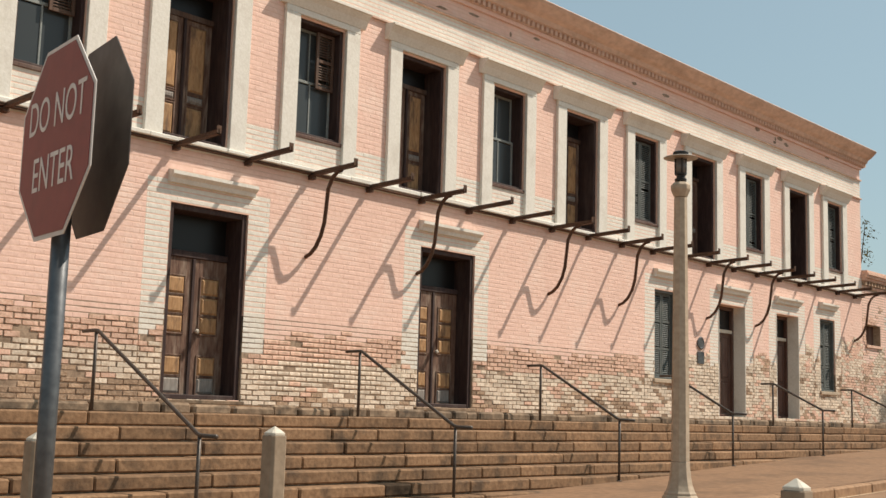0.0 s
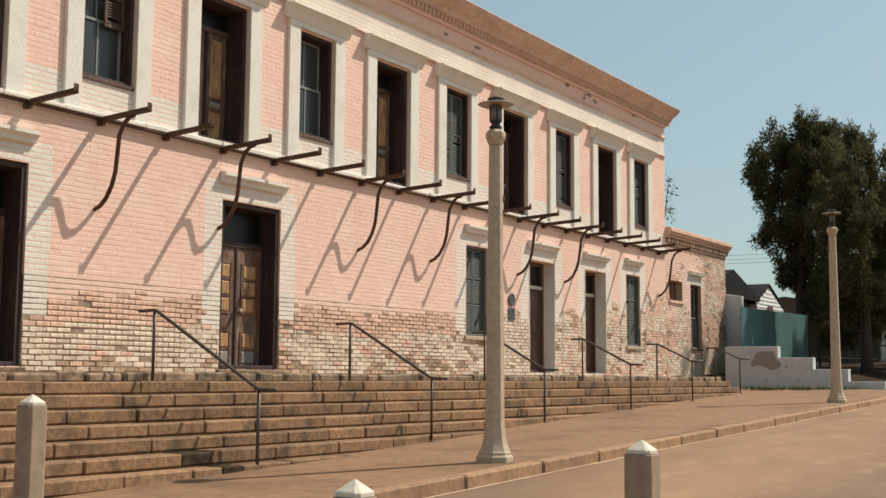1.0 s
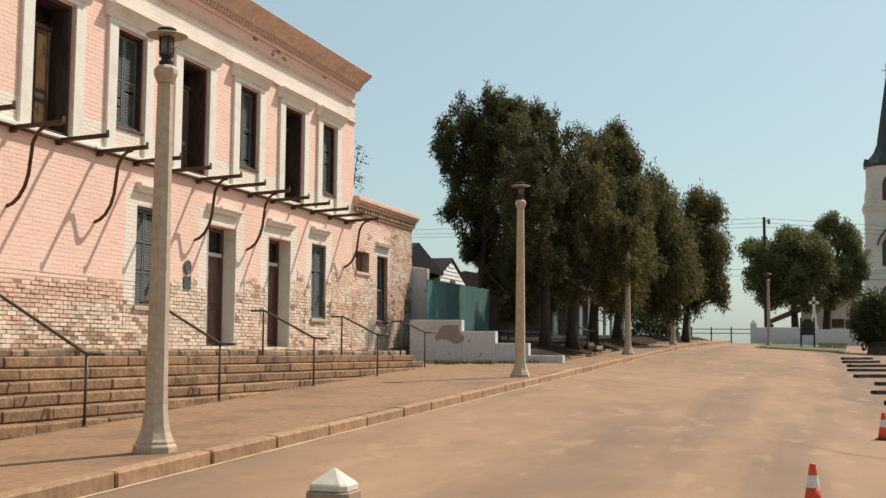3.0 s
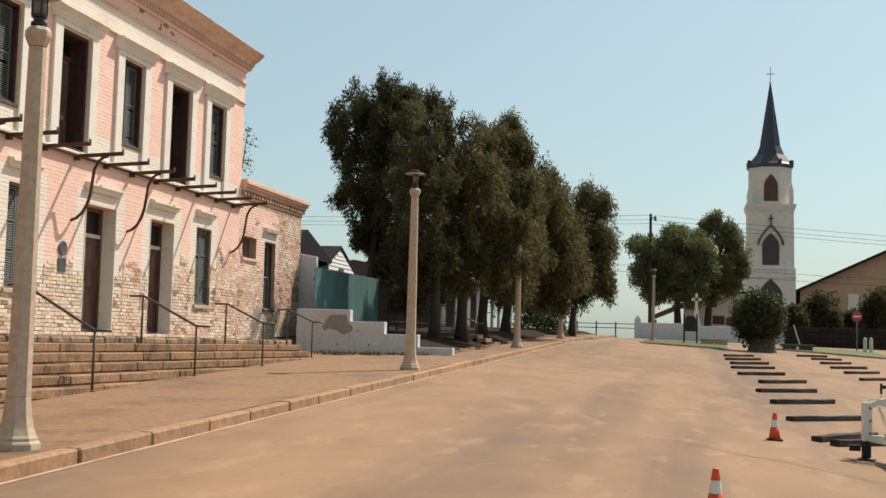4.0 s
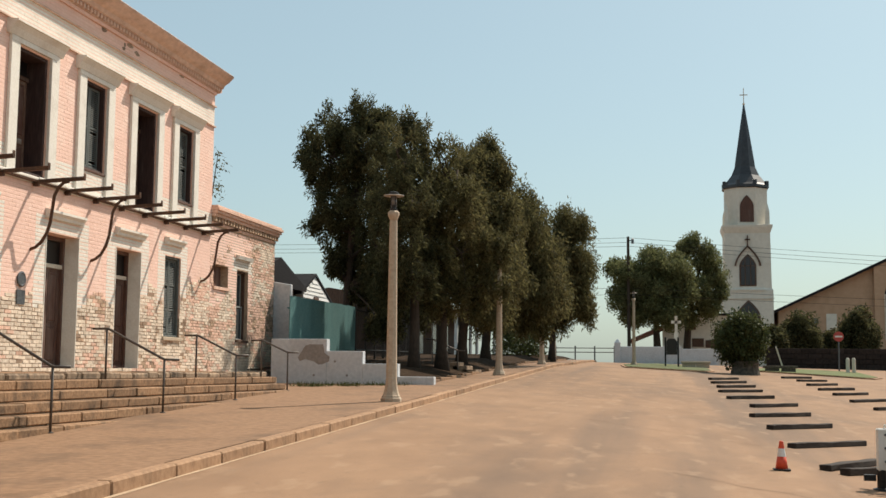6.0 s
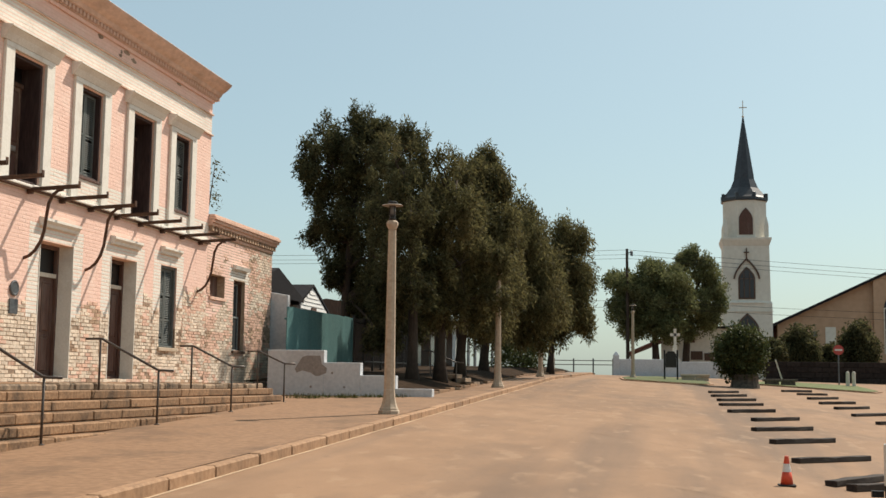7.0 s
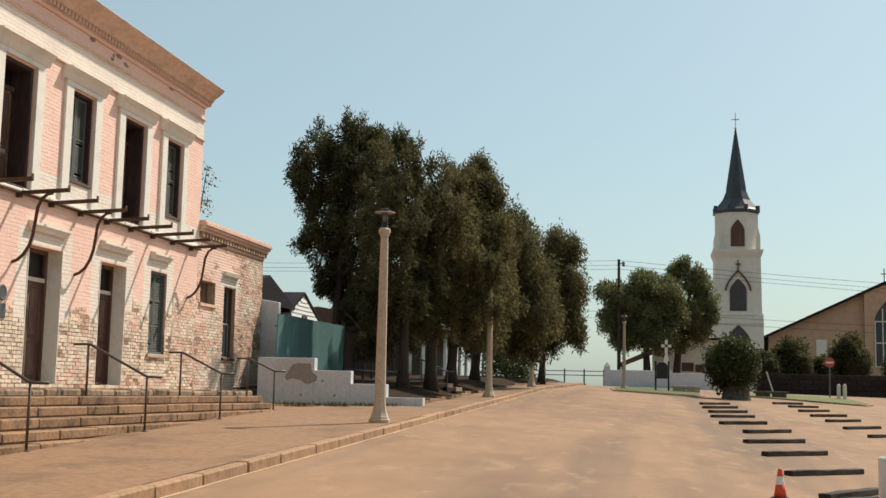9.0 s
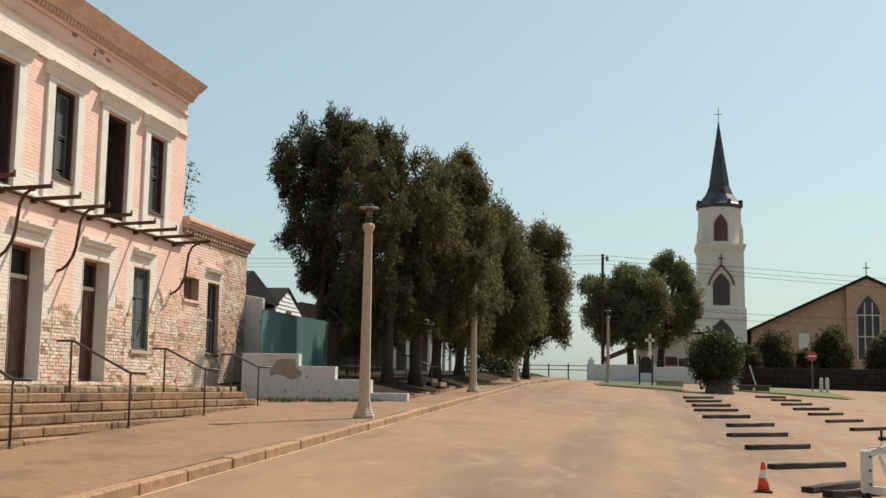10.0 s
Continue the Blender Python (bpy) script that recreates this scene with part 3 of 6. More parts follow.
# rusted ledger and broken belt under the old balcony
bm = fresh()
y = B0
while y < B1:
    n = random.uniform(0.8, 1.7)
    box(bm, FACE + 0.002, FACE + 0.10 + random.uniform(0, 0.03), y, min(y + n, B1) - 0.004, 5.335, 5.40 + random.uniform(-0.012, 0.012))
    y += n
part("belt_course", bm, TRIM, building, "chipped cream belt course", bevel=0.012, kind="stuff")
bm = fresh()
box(bm, FACE + 0.003, FACE + 0.095, B0, B1, 5.305, 5.33)
part("ledger", bm, IRON, building, "thin rusted ledger strip")


def surround(o):
    """Raised cream strips and a moulded cap over an upper opening."""
    a, b, z0, z1 = o[:4]
    w = 0.30
    low = 5.34
    bm = fresh()
    box(bm, FACE + 0.002, FACE + 0.065, a - w, b + w, z1 + 0.022, z1 + 0.122)
    s = part("surround", bm, TRIM, building, "raised cream window surround", bevel=0.006)
    for y0, y1 in ((a - w, a - 0.002), (b + 0.002, b + w)):
        bm = fresh()
        box(bm, FACE + 0.002, FACE + 0.065, y0, y1, low, z1 + 0.02)
        part("jamb", bm, TRIM, s, bevel=0.006)
    bm = fresh()
    cap = [(FACE + 0.002, z1 + 0.125), (FACE + 0.070, z1 + 0.125), (FACE + 0.080, z1 + 0.145), (FACE + 0.135, z1 + 0.25), (FACE + 0.205, z1 + 0.335), (FACE + 0.235, z1 + 0.345), (FACE + 0.235, z1 + 0.375), (FACE + 0.002, z1 + 0.40)]
    prism(bm, cap, 1, a - w - 0.10, b + w + 0.10)
    part("cap", bm, TRIM, s, "moulded cap")


def lower_cap(o):
    a, b, z1 = o[0], o[1], o[3]
    bm = fresh()
    cap = [(FACE + 0.002, z1 + 0.27), (FACE + 0.06, z1 + 0.27), (FACE + 0.075, z1 + 0.33), (FACE + 0.13, z1 + 0.38), (FACE + 0.13, z1 + 0.43), (FACE + 0.002, z1 + 0.46)]
    prism(bm, cap, 1, a - 0.07, b + 0.07)
    part("door_hood", bm, TRIM, building, "small cream moulded hood")


def opening_frame(o, mat, deep, width=0.07, name="window", lining=0.035):
    a, b, z0, z1 = o[:4]
    bm = fresh()
    x0, x1 = FACE - deep - 0.12, FACE - lining
    box(bm, x0, x1, a, a + width, z0, z1)
    box(bm, x0, x1, b - width, b, z0, z1)
    box(bm, x0, x1, a + width, b - width, z1 - width, z1)
    box(bm, x0, x1, a + width, b - width, z0, z0 + width * 0.8)
    return part(name, bm, mat, building, bevel=0.008)


def pane(y0, y1, z0, z1, x, parent, mat=PANE):
    bm = fresh()
    box(bm, x - 0.008, x, y0, y1, z0, z1)
    return part("pane", bm, mat, parent)


def louvre(y0, y1, z0, z1, x, parent, mat=SHUTTER, rails=(0.5,)):
    """A louvred shutter leaf; its slats stand open."""
    bm = fresh()
    s = 0.055
    box(bm, x, x + 0.035, y0, y0 + s, z0, z1)
    box(bm, x, x + 0.035, y1 - s, y1, z0, z1)
    for zc in [z0 + s / 2, z1 - s / 2] + [z0 + (z1 - z0) * r for r in rails]:
        box(bm, x, x + 0.035, y0 + s, y1 - s, zc - s / 2, zc + s / 2)
    sh = part("shutter", bm, mat, parent, "weathered louvred shutter", bevel=0.004)
    bm = fresh()
    z = z0 + s + 0.02
    while z < z1 - s - 0.03:
        if all(abs(z + 0.015 - (z0 + (z1 - z0) * r)) > 0.05 for r in rails) and random.random() > 0.03:
            prism(bm, [(x + 0.004, z + 0.030), (x + 0.010, z + 0.034), (x + 0.032, z + 0.006), (x + 0.026, z + 0.002)], 1, y0 + s - 0.004, y1 - s + 0.004)
        z += 0.042
    part("slats", bm, mat, sh, "shutter slats", kind="stuff")
    return sh


def sash(y0, y1, z0, z1, x, parent, mat=SASH, mullion=True):
    bm = fresh()
    s, zm = 0.045, (z0 + z1) / 2
    for a, b, dx in ((z0, zm + 0.02, 0.0), (zm - 0.02, z1, -0.045)):
        box(bm, x + dx - 0.035, x + dx, y0, y0 + s, a, b)
        box(bm, x + dx - 0.035, x + dx, y1 - s, y1, a, b)
        box(bm, x + dx - 0.035, x + dx, y0 + s, y1 - s, a, a + s)
        box(bm, x + dx - 0.035, x + dx, y0 + s, y1 - s, b - s, b)
        if mullion:
            box(bm, x + dx - 0.03, x + dx - 0.004, (y0 + y1) / 2 - 0.014, (y0 + y1) / 2 + 0.014, a + s, b - s)
    sh = part("sash", bm, mat, parent, "grey painted sash", bevel=0.003)
    half = (y0 + y1) / 2
    for a, b, dx in ((z0, zm, 0.0), (zm, z1, -0.045)):
        for p, q in (((y0 + s, half - 0.014), (half + 0.014, y1 - s)) if mullion else ((y0 + s, y1 - s),)):
            pane(p, q, a + s, b - s, x + dx - 0.016, sh)
    return sh


def upper_window(o, style):
    a, b, z0, z1 = o[:4]
    w = opening_frame(o, LINING, 0.20, 0.06)
    tagged(w, "tall upper window in a dark frame")
    bm = fresh()
    box(bm, FACE - 0.2, FACE + 0.03, a - 0.02, b + 0.02, z0 - 0.06, z0 - 0.002)
    part("sill", bm, WOOD_RED, w, "dark wooden sill", bevel=0.008)
    if style == "half":
        sash(a + 0.06, b - 0.06, z0 + 0.06, z1 - 0.06, FACE - 0.23, w)
        louvre(a + 0.55, b - 0.07, z0 + 0.85, z1 - 0.08, FACE - 0.19, w, WOOD)
    elif style == "open":
        sash(a + 0.06, b - 0.06, z0 + 0.06, z1 - 0.06, FACE - 0.23, w)
    else:
        m = (a + b) / 2
        louvre(a + 0.065, m - 0.004, z0 + 0.07, z1 - 0.07, FACE - 0.17, w)
        louvre(m + 0.004, b - 0.065, z0 + 0.07, z1 - 0.07, FACE - 0.17, w)
        pane(a + 0.06, b - 0.06, z0 + 0.06, z1 - 0.06, FACE - 0.26, w)


def panelled_leaf(y0, y1, z0, z1, x, parent, wood, panels, panel_mat, turn=0.0):
    """One door leaf with raised panels; panels are (from, to) shares of its height."""
    bm = fresh()
    box(bm, x - 0.045, x, y0, y1, z0, z1)
    leaf = part("leaf", bm, wood, parent, "weathered panelled door leaf", bevel=0.004)
    h = z1 - z0
    for lo, hi, mat in panels:
        bm = fresh()
        rim = 0.145 if y1 - y0 > 0.5 else 0.11
        a, b, c, d = y0 + rim, y1 - rim, z0 + lo * h, z0 + hi * h
        o = [bm.verts.new((x + 0.001, *q)) for q in ((a, c), (b, c), (b, d), (a, d))]
        i = [bm.verts.new((x + 0.022, *q)) for q in ((a + 0.03, c + 0.03), (b - 0.03, c + 0.03), (b - 0.03, d - 0.03), (a + 0.03, d - 0.03))]
        bm.faces.new(i)
        for k in range(4):
            bm.faces.new((o[k], o[(k + 1) % 4], i[(k + 1) % 4], i[k]))
        part("panel", bm, mat or panel_mat, leaf, "raised panel")
        bm = fresh()
        for p, q, u, v in ((a - 0.028, a - 0.004, c - 0.028, d + 0.028), (b + 0.004, b + 0.028, c - 0.028, d + 0.028), (a - 0.004, b + 0.004, c - 0.028, c - 0.004), (a - 0.004, b + 0.004, d + 0.004, d + 0.028)):
            box(bm, x + 0.001, x + 0.017, p, q, u, v)
        part("panel_moulding", bm, wood, leaf, bevel=0.004)
    return leaf


def upper_door(o, turned):
    a, b, z0, z1 = o[:4]
    d = opening_frame(o, LINING, 0.36, 0.07, "door")
    tagged(d, "tall balcony door with narrow leaves, bare wood showing")
    m = (a + b) / 2
    box_z = z1 - 0.42
    bm = fresh()
    box(bm, FACE - 0.46, FACE - 0.38, a + 0.07, b - 0.07, box_z - 0.04, box_z + 0.04)
    part("transom_bar", bm, WOOD, d)
    pane(a + 0.07, b - 0.07, box_z + 0.04, z1 - 0.07, FACE - 0.44, d, DARK_PANE)
    pal = [(0.05, 0.29, None), (0.33, 0.385, GREY_WOOD), (0.42, 0.95, None)]
    wood = WORN
    panelled_leaf(a + 0.07, m - 0.015, z0 + 0.05, box_z - 0.04, FACE - 0.40, d, wood, pal, turned)
    panelled_leaf(m + 0.015, b - 0.07, z0 + 0.05, box_z - 0.04, FACE - 0.42, d, wood, pal, turned)
    bm = fresh()
    tube(bm, [(FACE - 0.385, m, z0 + 0.06), (FACE - 0.385, m, box_z - 0.05)], 0.028, 8)
    part("astragal", bm, LINING, d, "dark rounded meeting strip")


def street_door(o):
    a, b, z0, z1 = o[:4]
    d = opening_frame(o, LINING, 0.30, 0.085, "door")
    tagged(d, "wide double door with tan square panels under a dark transom")
    m, bar = (a + b) / 2, z1 - 0.66
    bm = fresh()
    box(bm, FACE - 0.44, FACE - 0.31, a + 0.085, b - 0.085, bar - 0.05, bar + 0.05)
    part("transom_bar", bm, LINING, d, bevel=0.01)
    bm = fresh()
    box(bm, FACE - 0.338, FACE - 0.315, m - 0.028, m + 0.028, z0 + 0.04, bar - 0.06)
    part("astragal", bm, LINING, d, "dark meeting strip", bevel=0.008)
    pane(a + 0.085, b - 0.085, bar + 0.05, z1 - 0.085, FACE - 0.41, d, DARK_PANE)
    pal = [(0.03, 0.14, GREY_WOOD), (0.16, 0.29, None), (0.46, 0.58, None), (0.60, 0.72, None), (0.74, 0.86, None)]
    for p, q in ((a + 0.085, m - 0.006), (m + 0.006, b - 0.085)):
        panelled_leaf(p, q, z0 + 0.03, bar - 0.05, FACE - 0.34, d, WORN, pal, TAN)
    bm = fresh()
    lathe(bm, [(0.012, 0), (0.03, 0.02), (0.035, 0.045), (0.02, 0.065)], 10)
    bmesh.ops.transform(bm, matrix=pose(FACE - 0.34, m + 0.10, z0 + 0.98, 0, 90, 0), verts=bm.verts[:])
    part("door_knob", bm, PALE_CONCRETE, d, "pale round knob")
    bm = fresh()
    box(bm, FACE - 0.5, FACE + 0.06, a - 0.05, b + 0.05, z0 - 0.06, z0 - 0.003)
    part("threshold", bm, ROUGH_STONE, d, bevel=0.01)


def plain_door(o):
    a, b, z0, z1 = o[:4]
    d = opening_frame(o, WOOD_RED, 0.30, 0.08, "door", 0.30)
    tagged(d, "dark red-brown door set deep in a cream reveal")
    bar = z1 - 0.60
    bm = fresh()
    box(bm, FACE - 0.42, FACE - 0.31, a + 0.08, b - 0.08, bar - 0.04, bar + 0.04)
    part("transom_bar", bm, PALE_CONCRETE, d)
    pane(a + 0.08, b - 0.08, bar + 0.04, z1 - 0.08, FACE - 0.38, d, DARK_PANE)
    m = (a + b) / 2
    for p, q in ((a + 0.08, m - 0.006), (m + 0.006, b - 0.08)):
        panelled_leaf(p, q, z0 + 0.03, bar - 0.04, FACE - 0.36, d, WOOD_RED, [(0.06, 0.40, None), (0.46, 0.94, None)], WOOD_RED)
    for s0, s1 in ((a - 0.002, a + 0.018), (b - 0.018, b + 0.002)):
        bm = fresh()
        box(bm, FACE - 0.30, FACE + 0.012, s0, s1, z0, z1)
        part("reveal", bm, TRIM, d, "plastered reveal")


def shutter_window(o):
    a, b, z0, z1 = o[:4]
    w = opening_frame(o, SHUTTER, 0.16, 0.06)
    tagged(w, "ground-floor window closed by grey-green louvred shutters")
    m = (a + b) / 2
    louvre(a + 0.06, m - 0.004, z0 + 0.06, z1 - 0.06, FACE - 0.14, w, SHUTTER, (0.33, 0.66))
    louvre(m + 0.004, b - 0.06, z0 + 0.06, z1 - 0.06, FACE - 0.14, w, SHUTTER, (0.33, 0.66))
    pane(a + 0.06, b - 0.06, z0 + 0.06, z1 - 0.06, FACE - 0.24, w)
    bm = fresh()
    box(bm, FACE - 0.16, FACE + 0.06, a - 0.08, b + 0.08, z0 - 0.09, z0 - 0.002)
    part("sill", bm, CONCRETE, w, "stone sill", bevel=0.01)


STYLES = ["open", "half", "half", "open", "shut", "shut", "shut"]
for o in OPEN:
    if o[4] == "upper_window":
        surround(o)
        upper_window(o, STYLES[UPPER_W.index(round(o[0] + HALF_W, 3))])
    elif o[4] == "upper_door":
        surround(o)
        upper_door(o, TAN if o[0] < 12 else WOOD_RED if o[0] > 24 else TAN)
    else:
        lower_cap(o)
        {"door": street_door, "plain_door": plain_door, "shutter_window": shutter_window}[o[4]](o)

# balcony brackets, some with a curved strut
STRUTS = (2, 4, 7, 9, 12, 14, 19)
for k in range(-4, 20):
    y = 10.46 + 1.28 * k - 0.0028 * k * k
    z = 5.27
    bm = fresh()
    tip = FACE + 1.04 + random.uniform(-0.03, 0.03)
    yy = random.uniform(-0.02, 0.02)
    prism(bm, [(y - 0.036, z), (y + 0.036, z), (y + 0.036, z + 0.014), (y + 0.009, z + 0.014), (y + 0.009, z + 0.075), (y - 0.009, z + 0.075), (y - 0.009, z + 0.014), (y - 0.036, z + 0.014)], 0, FACE - 0.05, tip)
    box(bm, tip - 0.014, tip, y - 0.036, y + 0.036, z, z + 0.125)
    box(bm, FACE + 0.02, FACE + 0.12, y - 0.04, y + 0.04, z - 0.05, z - 0.003)
    for v in bm.verts:
        v.co.z += 0.045 * (v.co.x - FACE)
    br = part("bracket", bm, IRON, building, "rusted iron balcony bracket")
    if k in STRUTS:
        bm = fresh()
        curve = [(0.74, 0.03), (0.64, 0.01), (0.54, -0.07), (0.46, -0.24), (0.42, -0.50), (0.385, -0.75), (0.33, -0.95), (0.23, -1.12), (0.11, -1.22), (0.0, -1.26)]
        pts = [(FACE + cx, y + 0.01 * math.sin(7 * cz), z + cz) for cx, cz in curve]
        tube(bm, pts, 0.032, 8)
        smooth(part("strut", bm, IRON, br, "curved rusted iron strut"))
# wall plaque
bm = fresh()
lathe(bm, [(0.14, 0), (0.15, 0.02), (0.12, 0.03), (0.10, 0.022)], 24)
bmesh.ops.transform(bm, matrix=pose(FACE + 0.012, 25.12, 3.42, 0, 90, 0), verts=bm.verts[:])
box(bm, FACE + 0.012, FACE + 0.03, 24.98, 25.26, 2.95, 3.22)
part("plaque", bm, GALV, building, "round metal medallion over a small plate")

# ---- annex ----
annex = thing("brick_annex", "single-storey bare brick annex with a corbelled parapet", "building", (FACE - 3, 38, ZB))
A1 = 39.60
A_OPEN = [(34.66, 35.74, 3.97, 4.56, "vent"), (36.42, 37.33, 2.58, 4.54, "window")]
awall = part("wall", wall_with_openings(B1 + 0.003, A1, 1.40, 6.05, A_OPEN, 0.45), [MORTAR_TAN, MORTAR_TAN], annex, "bare brick wall")


def annex_finish(y, z):
    n = 0.22 + random.gauss(0, 0.14) + noise.noise((y * 0.6, z * 0.8, 21)) + 0.5 * noise.noise((y * 2.2, z * 4, 31))
    if 36.15 < y < 37.6 and 4.5 < z < 4.86:
        return 1
    if y < 37.6 and z > 3.4 + 0.6 * n:
        return 0 if n > -0.05 else 3
    return 4 if n > 0.24 else (3 if n > -0.15 else 2)


rows = brick_rows(B1 + 0.01, A1, 1.45, 5.6, [(o[0], o[1], o[2], o[3]) for o in A_OPEN], annex_finish, JOINT)
ob = new("brickwork", bricks_mesh("brickwork", rows, BRICK_MATS))
ob.parent = awall
tagged(ob, "bare and whitewashed brick courses", kind="stuff")
bm = fresh()
for i, (z0, z1, d) in enumerate(((5.60, 5.68, 0.03), (5.82, 5.90, 0.12), (5.90, 5.98, 0.17), (5.98, 6.06, 0.21), (6.06, 6.12, 0.17))):
    box(bm, FACE - 0.45, FACE + d, B1 + 0.004, A1 + d, z0, z1 - 0.004)
part("parapet", bm, ROSE, annex, "corbelled brick parapet courses", bevel=0.006)
bm = fresh()
box(bm, FACE + 0.004, FACE + 0.10, 0, 0.11, 5.69, 5.815)
corbel_mesh = mesh_of("corbel", bm, RAW)
y = B1 + 0.06
while y < A1:
    ob = new("corbel", corbel_mesh)
    ob.parent = annex
    ob.matrix_basis = BASE[annex.name].inverted() @ Matrix.Translation((0, y, 0))
    y += 0.22
bm = fresh()
box(bm, FACE - 7, FACE - 0.46, A1 - 0.4, A1, 1.4, 6.0)
box(bm, FACE - 7, FACE - 0.46, B1 + 0.01, A1 - 0.41, 5.7, 5.8)
part("side_wall", bm, RAW, annex, "brick end wall and roof")
# same painted room shade, added behind the annex openings
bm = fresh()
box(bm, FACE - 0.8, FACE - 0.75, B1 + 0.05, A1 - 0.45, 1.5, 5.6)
part("room_shade_sheet", bm, ROOM_SHADE, annex)
o = A_OPEN[1]
bm = fresh()
box(bm, FACE - 0.2, FACE - 0.1, o[0], o[0] + 0.06, o[2], o[3])
box(bm, FACE - 0.2, FACE - 0.1, o[1] - 0.06, o[1], o[2], o[3])
box(bm, FACE - 0.2, FACE - 0.1, o[0], o[1], o[3] - 0.06, o[3])
box(bm, FACE - 0.2, FACE + 0.05, o[0] - 0.04, o[1] + 0.04, o[2] - 0.07, o[2])
w = part("window", bm, WOOD, annex, "narrow sash window with a broken shutter")
sash(o[0] + 0.06, o[1] - 0.06, o[2], o[3] - 0.06, FACE - 0.15, w, SASH, False)
o = A_OPEN[0]
bm = fresh()
box(bm, FACE - 0.1, FACE + 0.05, o[0] - 0.05, o[1] + 0.05, o[2] - 0.08, o[2] - 0.002)
part("sill", bm, ROSE, annex, "brick sill")
bm = fresh()
box(bm, FACE - 0.3, FACE - 0.22, o[0], o[1], o[2], o[3])
part("vent_board", bm, WOOD_RED, annex, "dark red boarded opening")
bm = fresh()
prism(bm, [(FACE + 0.002, 4.84), (FACE + 0.10, 4.84), (FACE + 0.13, 4.94), (FACE + 0.002, 4.97)], 1, 36.3, 37.45)
part("hood", bm, TRIM, annex, "cream window hood")

# ---- handrails on the stairs ----
for k in range(7):
    y = 8.07 + 4.055 * k
    zl = max(stair_z(y), 0.4)
    run = (TOP_Z - zl) / RISE * TREAD
    xu, xl = TOP_X - 0.16, TOP_X - 0.16 + max(0.55, run)
    xl += 0.10 if k >= 4 else 0.0
    zu0, zu1, zl1 = TOP_Z, 2.475, max(zl, pave_z(xl, y)) + 0.92
    zl0 = pave_z(xl, y)
    hr = thing("handrail", "dark steel pipe handrail running down the stone stairs", "handrail", (xl, y, zl0), "handrails on the stairs")
    for x, z0, z1 in ((xu, zu0, zu1), (xl, zl0, zl1)):
        bm = fresh()
        tube(bm, [(x, y, z0), (x, y, z1)], 0.020, 10)
        smooth(part("post", bm, RAIL, hr))
    bm = fresh()
    tube(bm, [(xu - 0.27, y, zu1 - 0.005), (xu - 0.02, y, zu1), (xu + 0.03, y, zu1 - 0.005), (xl - 0.03, y, zl1 + 0.015), (xl + 0.02, y, zl1), (xl + 0.27, y, zl1 - 0.002)], 0.022, 10)
    smooth(part("rail", bm, RAIL, hr))
    bm = fresh()
    lathe(bm, [(0.05, zl0 - 0.01), (0.05, zl0 + 0.012), (0.03, zl0 + 0.02)], 12, (xl, y))
    part("foot", bm, RAIL, hr)


# ---- street lamps ----
def street_lamp():
    lamp = thing("street_lamp", "tapered beige concrete street lamp with a dark disc-topped lantern", "street lamp", (0, 0, 0), "street lamps on the pavement")
    bm = fresh()
    lathe(bm, [(0.175, -0.05), (0.175, 0.045), (0.165, 0.060), (0.155, 0.065), (0.155, 0.085), (0.140, 0.105), (0.122, 0.155), (0.107, 0.225), (0.097, 0.305), (0.091, 0.382)], 8, turn=math.pi / 8)
    part("base", bm, CONCRETE, lamp, bevel=0.003)
    bm = fresh()
    lathe(bm, [(0.090, 0.385), (0.064, 2.975)], 8, turn=math.pi / 8)
    part("shaft", bm, CONCRETE, lamp)
    bm = fresh()
    lathe(bm, [(0.066, 2.98), (0.094, 3.045), (0.098, 3.06), (0.098, 3.10), (0.07, 3.13)], 8, turn=math.pi / 8)
    part("collar", bm, CONCRETE, lamp, bevel=0.004)
    lan = fresh()
    lathe(lan, [(0.045, 3.131), (0.06, 3.145), (0.06, 3.165), (0.042, 3.175), (0.042, 3.20), (0.058, 3.205), (0.058, 3.22)], 16)
    lantern = part("lantern", lan, DARK_METAL, lamp, "dark metal lantern fitting")
    bm = fresh()
    lathe(bm, [(0.050, 3.222), (0.052, 3.365)], 16)
    smooth(part("lamp_glass", bm, LAMP_GLASS, lantern))
    for k in range(4):
        a = math.pi / 4 + k * math.pi / 2
        bm = fresh()
        tube(bm, [(0.055 * math.cos(a), 0.055 * math.sin(a), 3.215), (0.056 * math.cos(a), 0.056 * math.sin(a), 3.372)], 0.007, 6)
        part("lantern_bar", bm, DARK_METAL, lantern)
    bm = fresh()
    lathe(bm, [(0.06, 3.37), (0.16, 3.372), (0.172, 3.378), (0.16, 3.386), (0.06, 3.392)], 28)
    part("disc", bm, DISC, lantern, "thin dusty disc shade")
    bm = fresh()
    lathe(bm, [(0.05, 3.393), (0.05, 3.405), (0.078, 3.41), (0.078, 3.435), (0.06, 3.445)], 20)
    part("cap", bm, DARK_METAL, lantern)
    return lamp


lamp = street_lamp()
LAMPS = [(-7.60, 13.72), (-7.49, 28.70), (-7.50, 44.60), (-7.60, 59.40), (-8.75, 76.00), (-9.50, 86.00), (-3.85, 75.70)]
FULL = Matrix.Scale(1.258, 4)
for x, y in LAMPS[1:]:
    copy_thing(lamp, pose(x, y, pave_z(x, y) if x < KERB_X else road_z(x, y) + 0.05) @ FULL)
lamp.matrix_basis = pose(LAMPS[0][0], LAMPS[0][1], pave_z(*LAMPS[0])) @ FULL


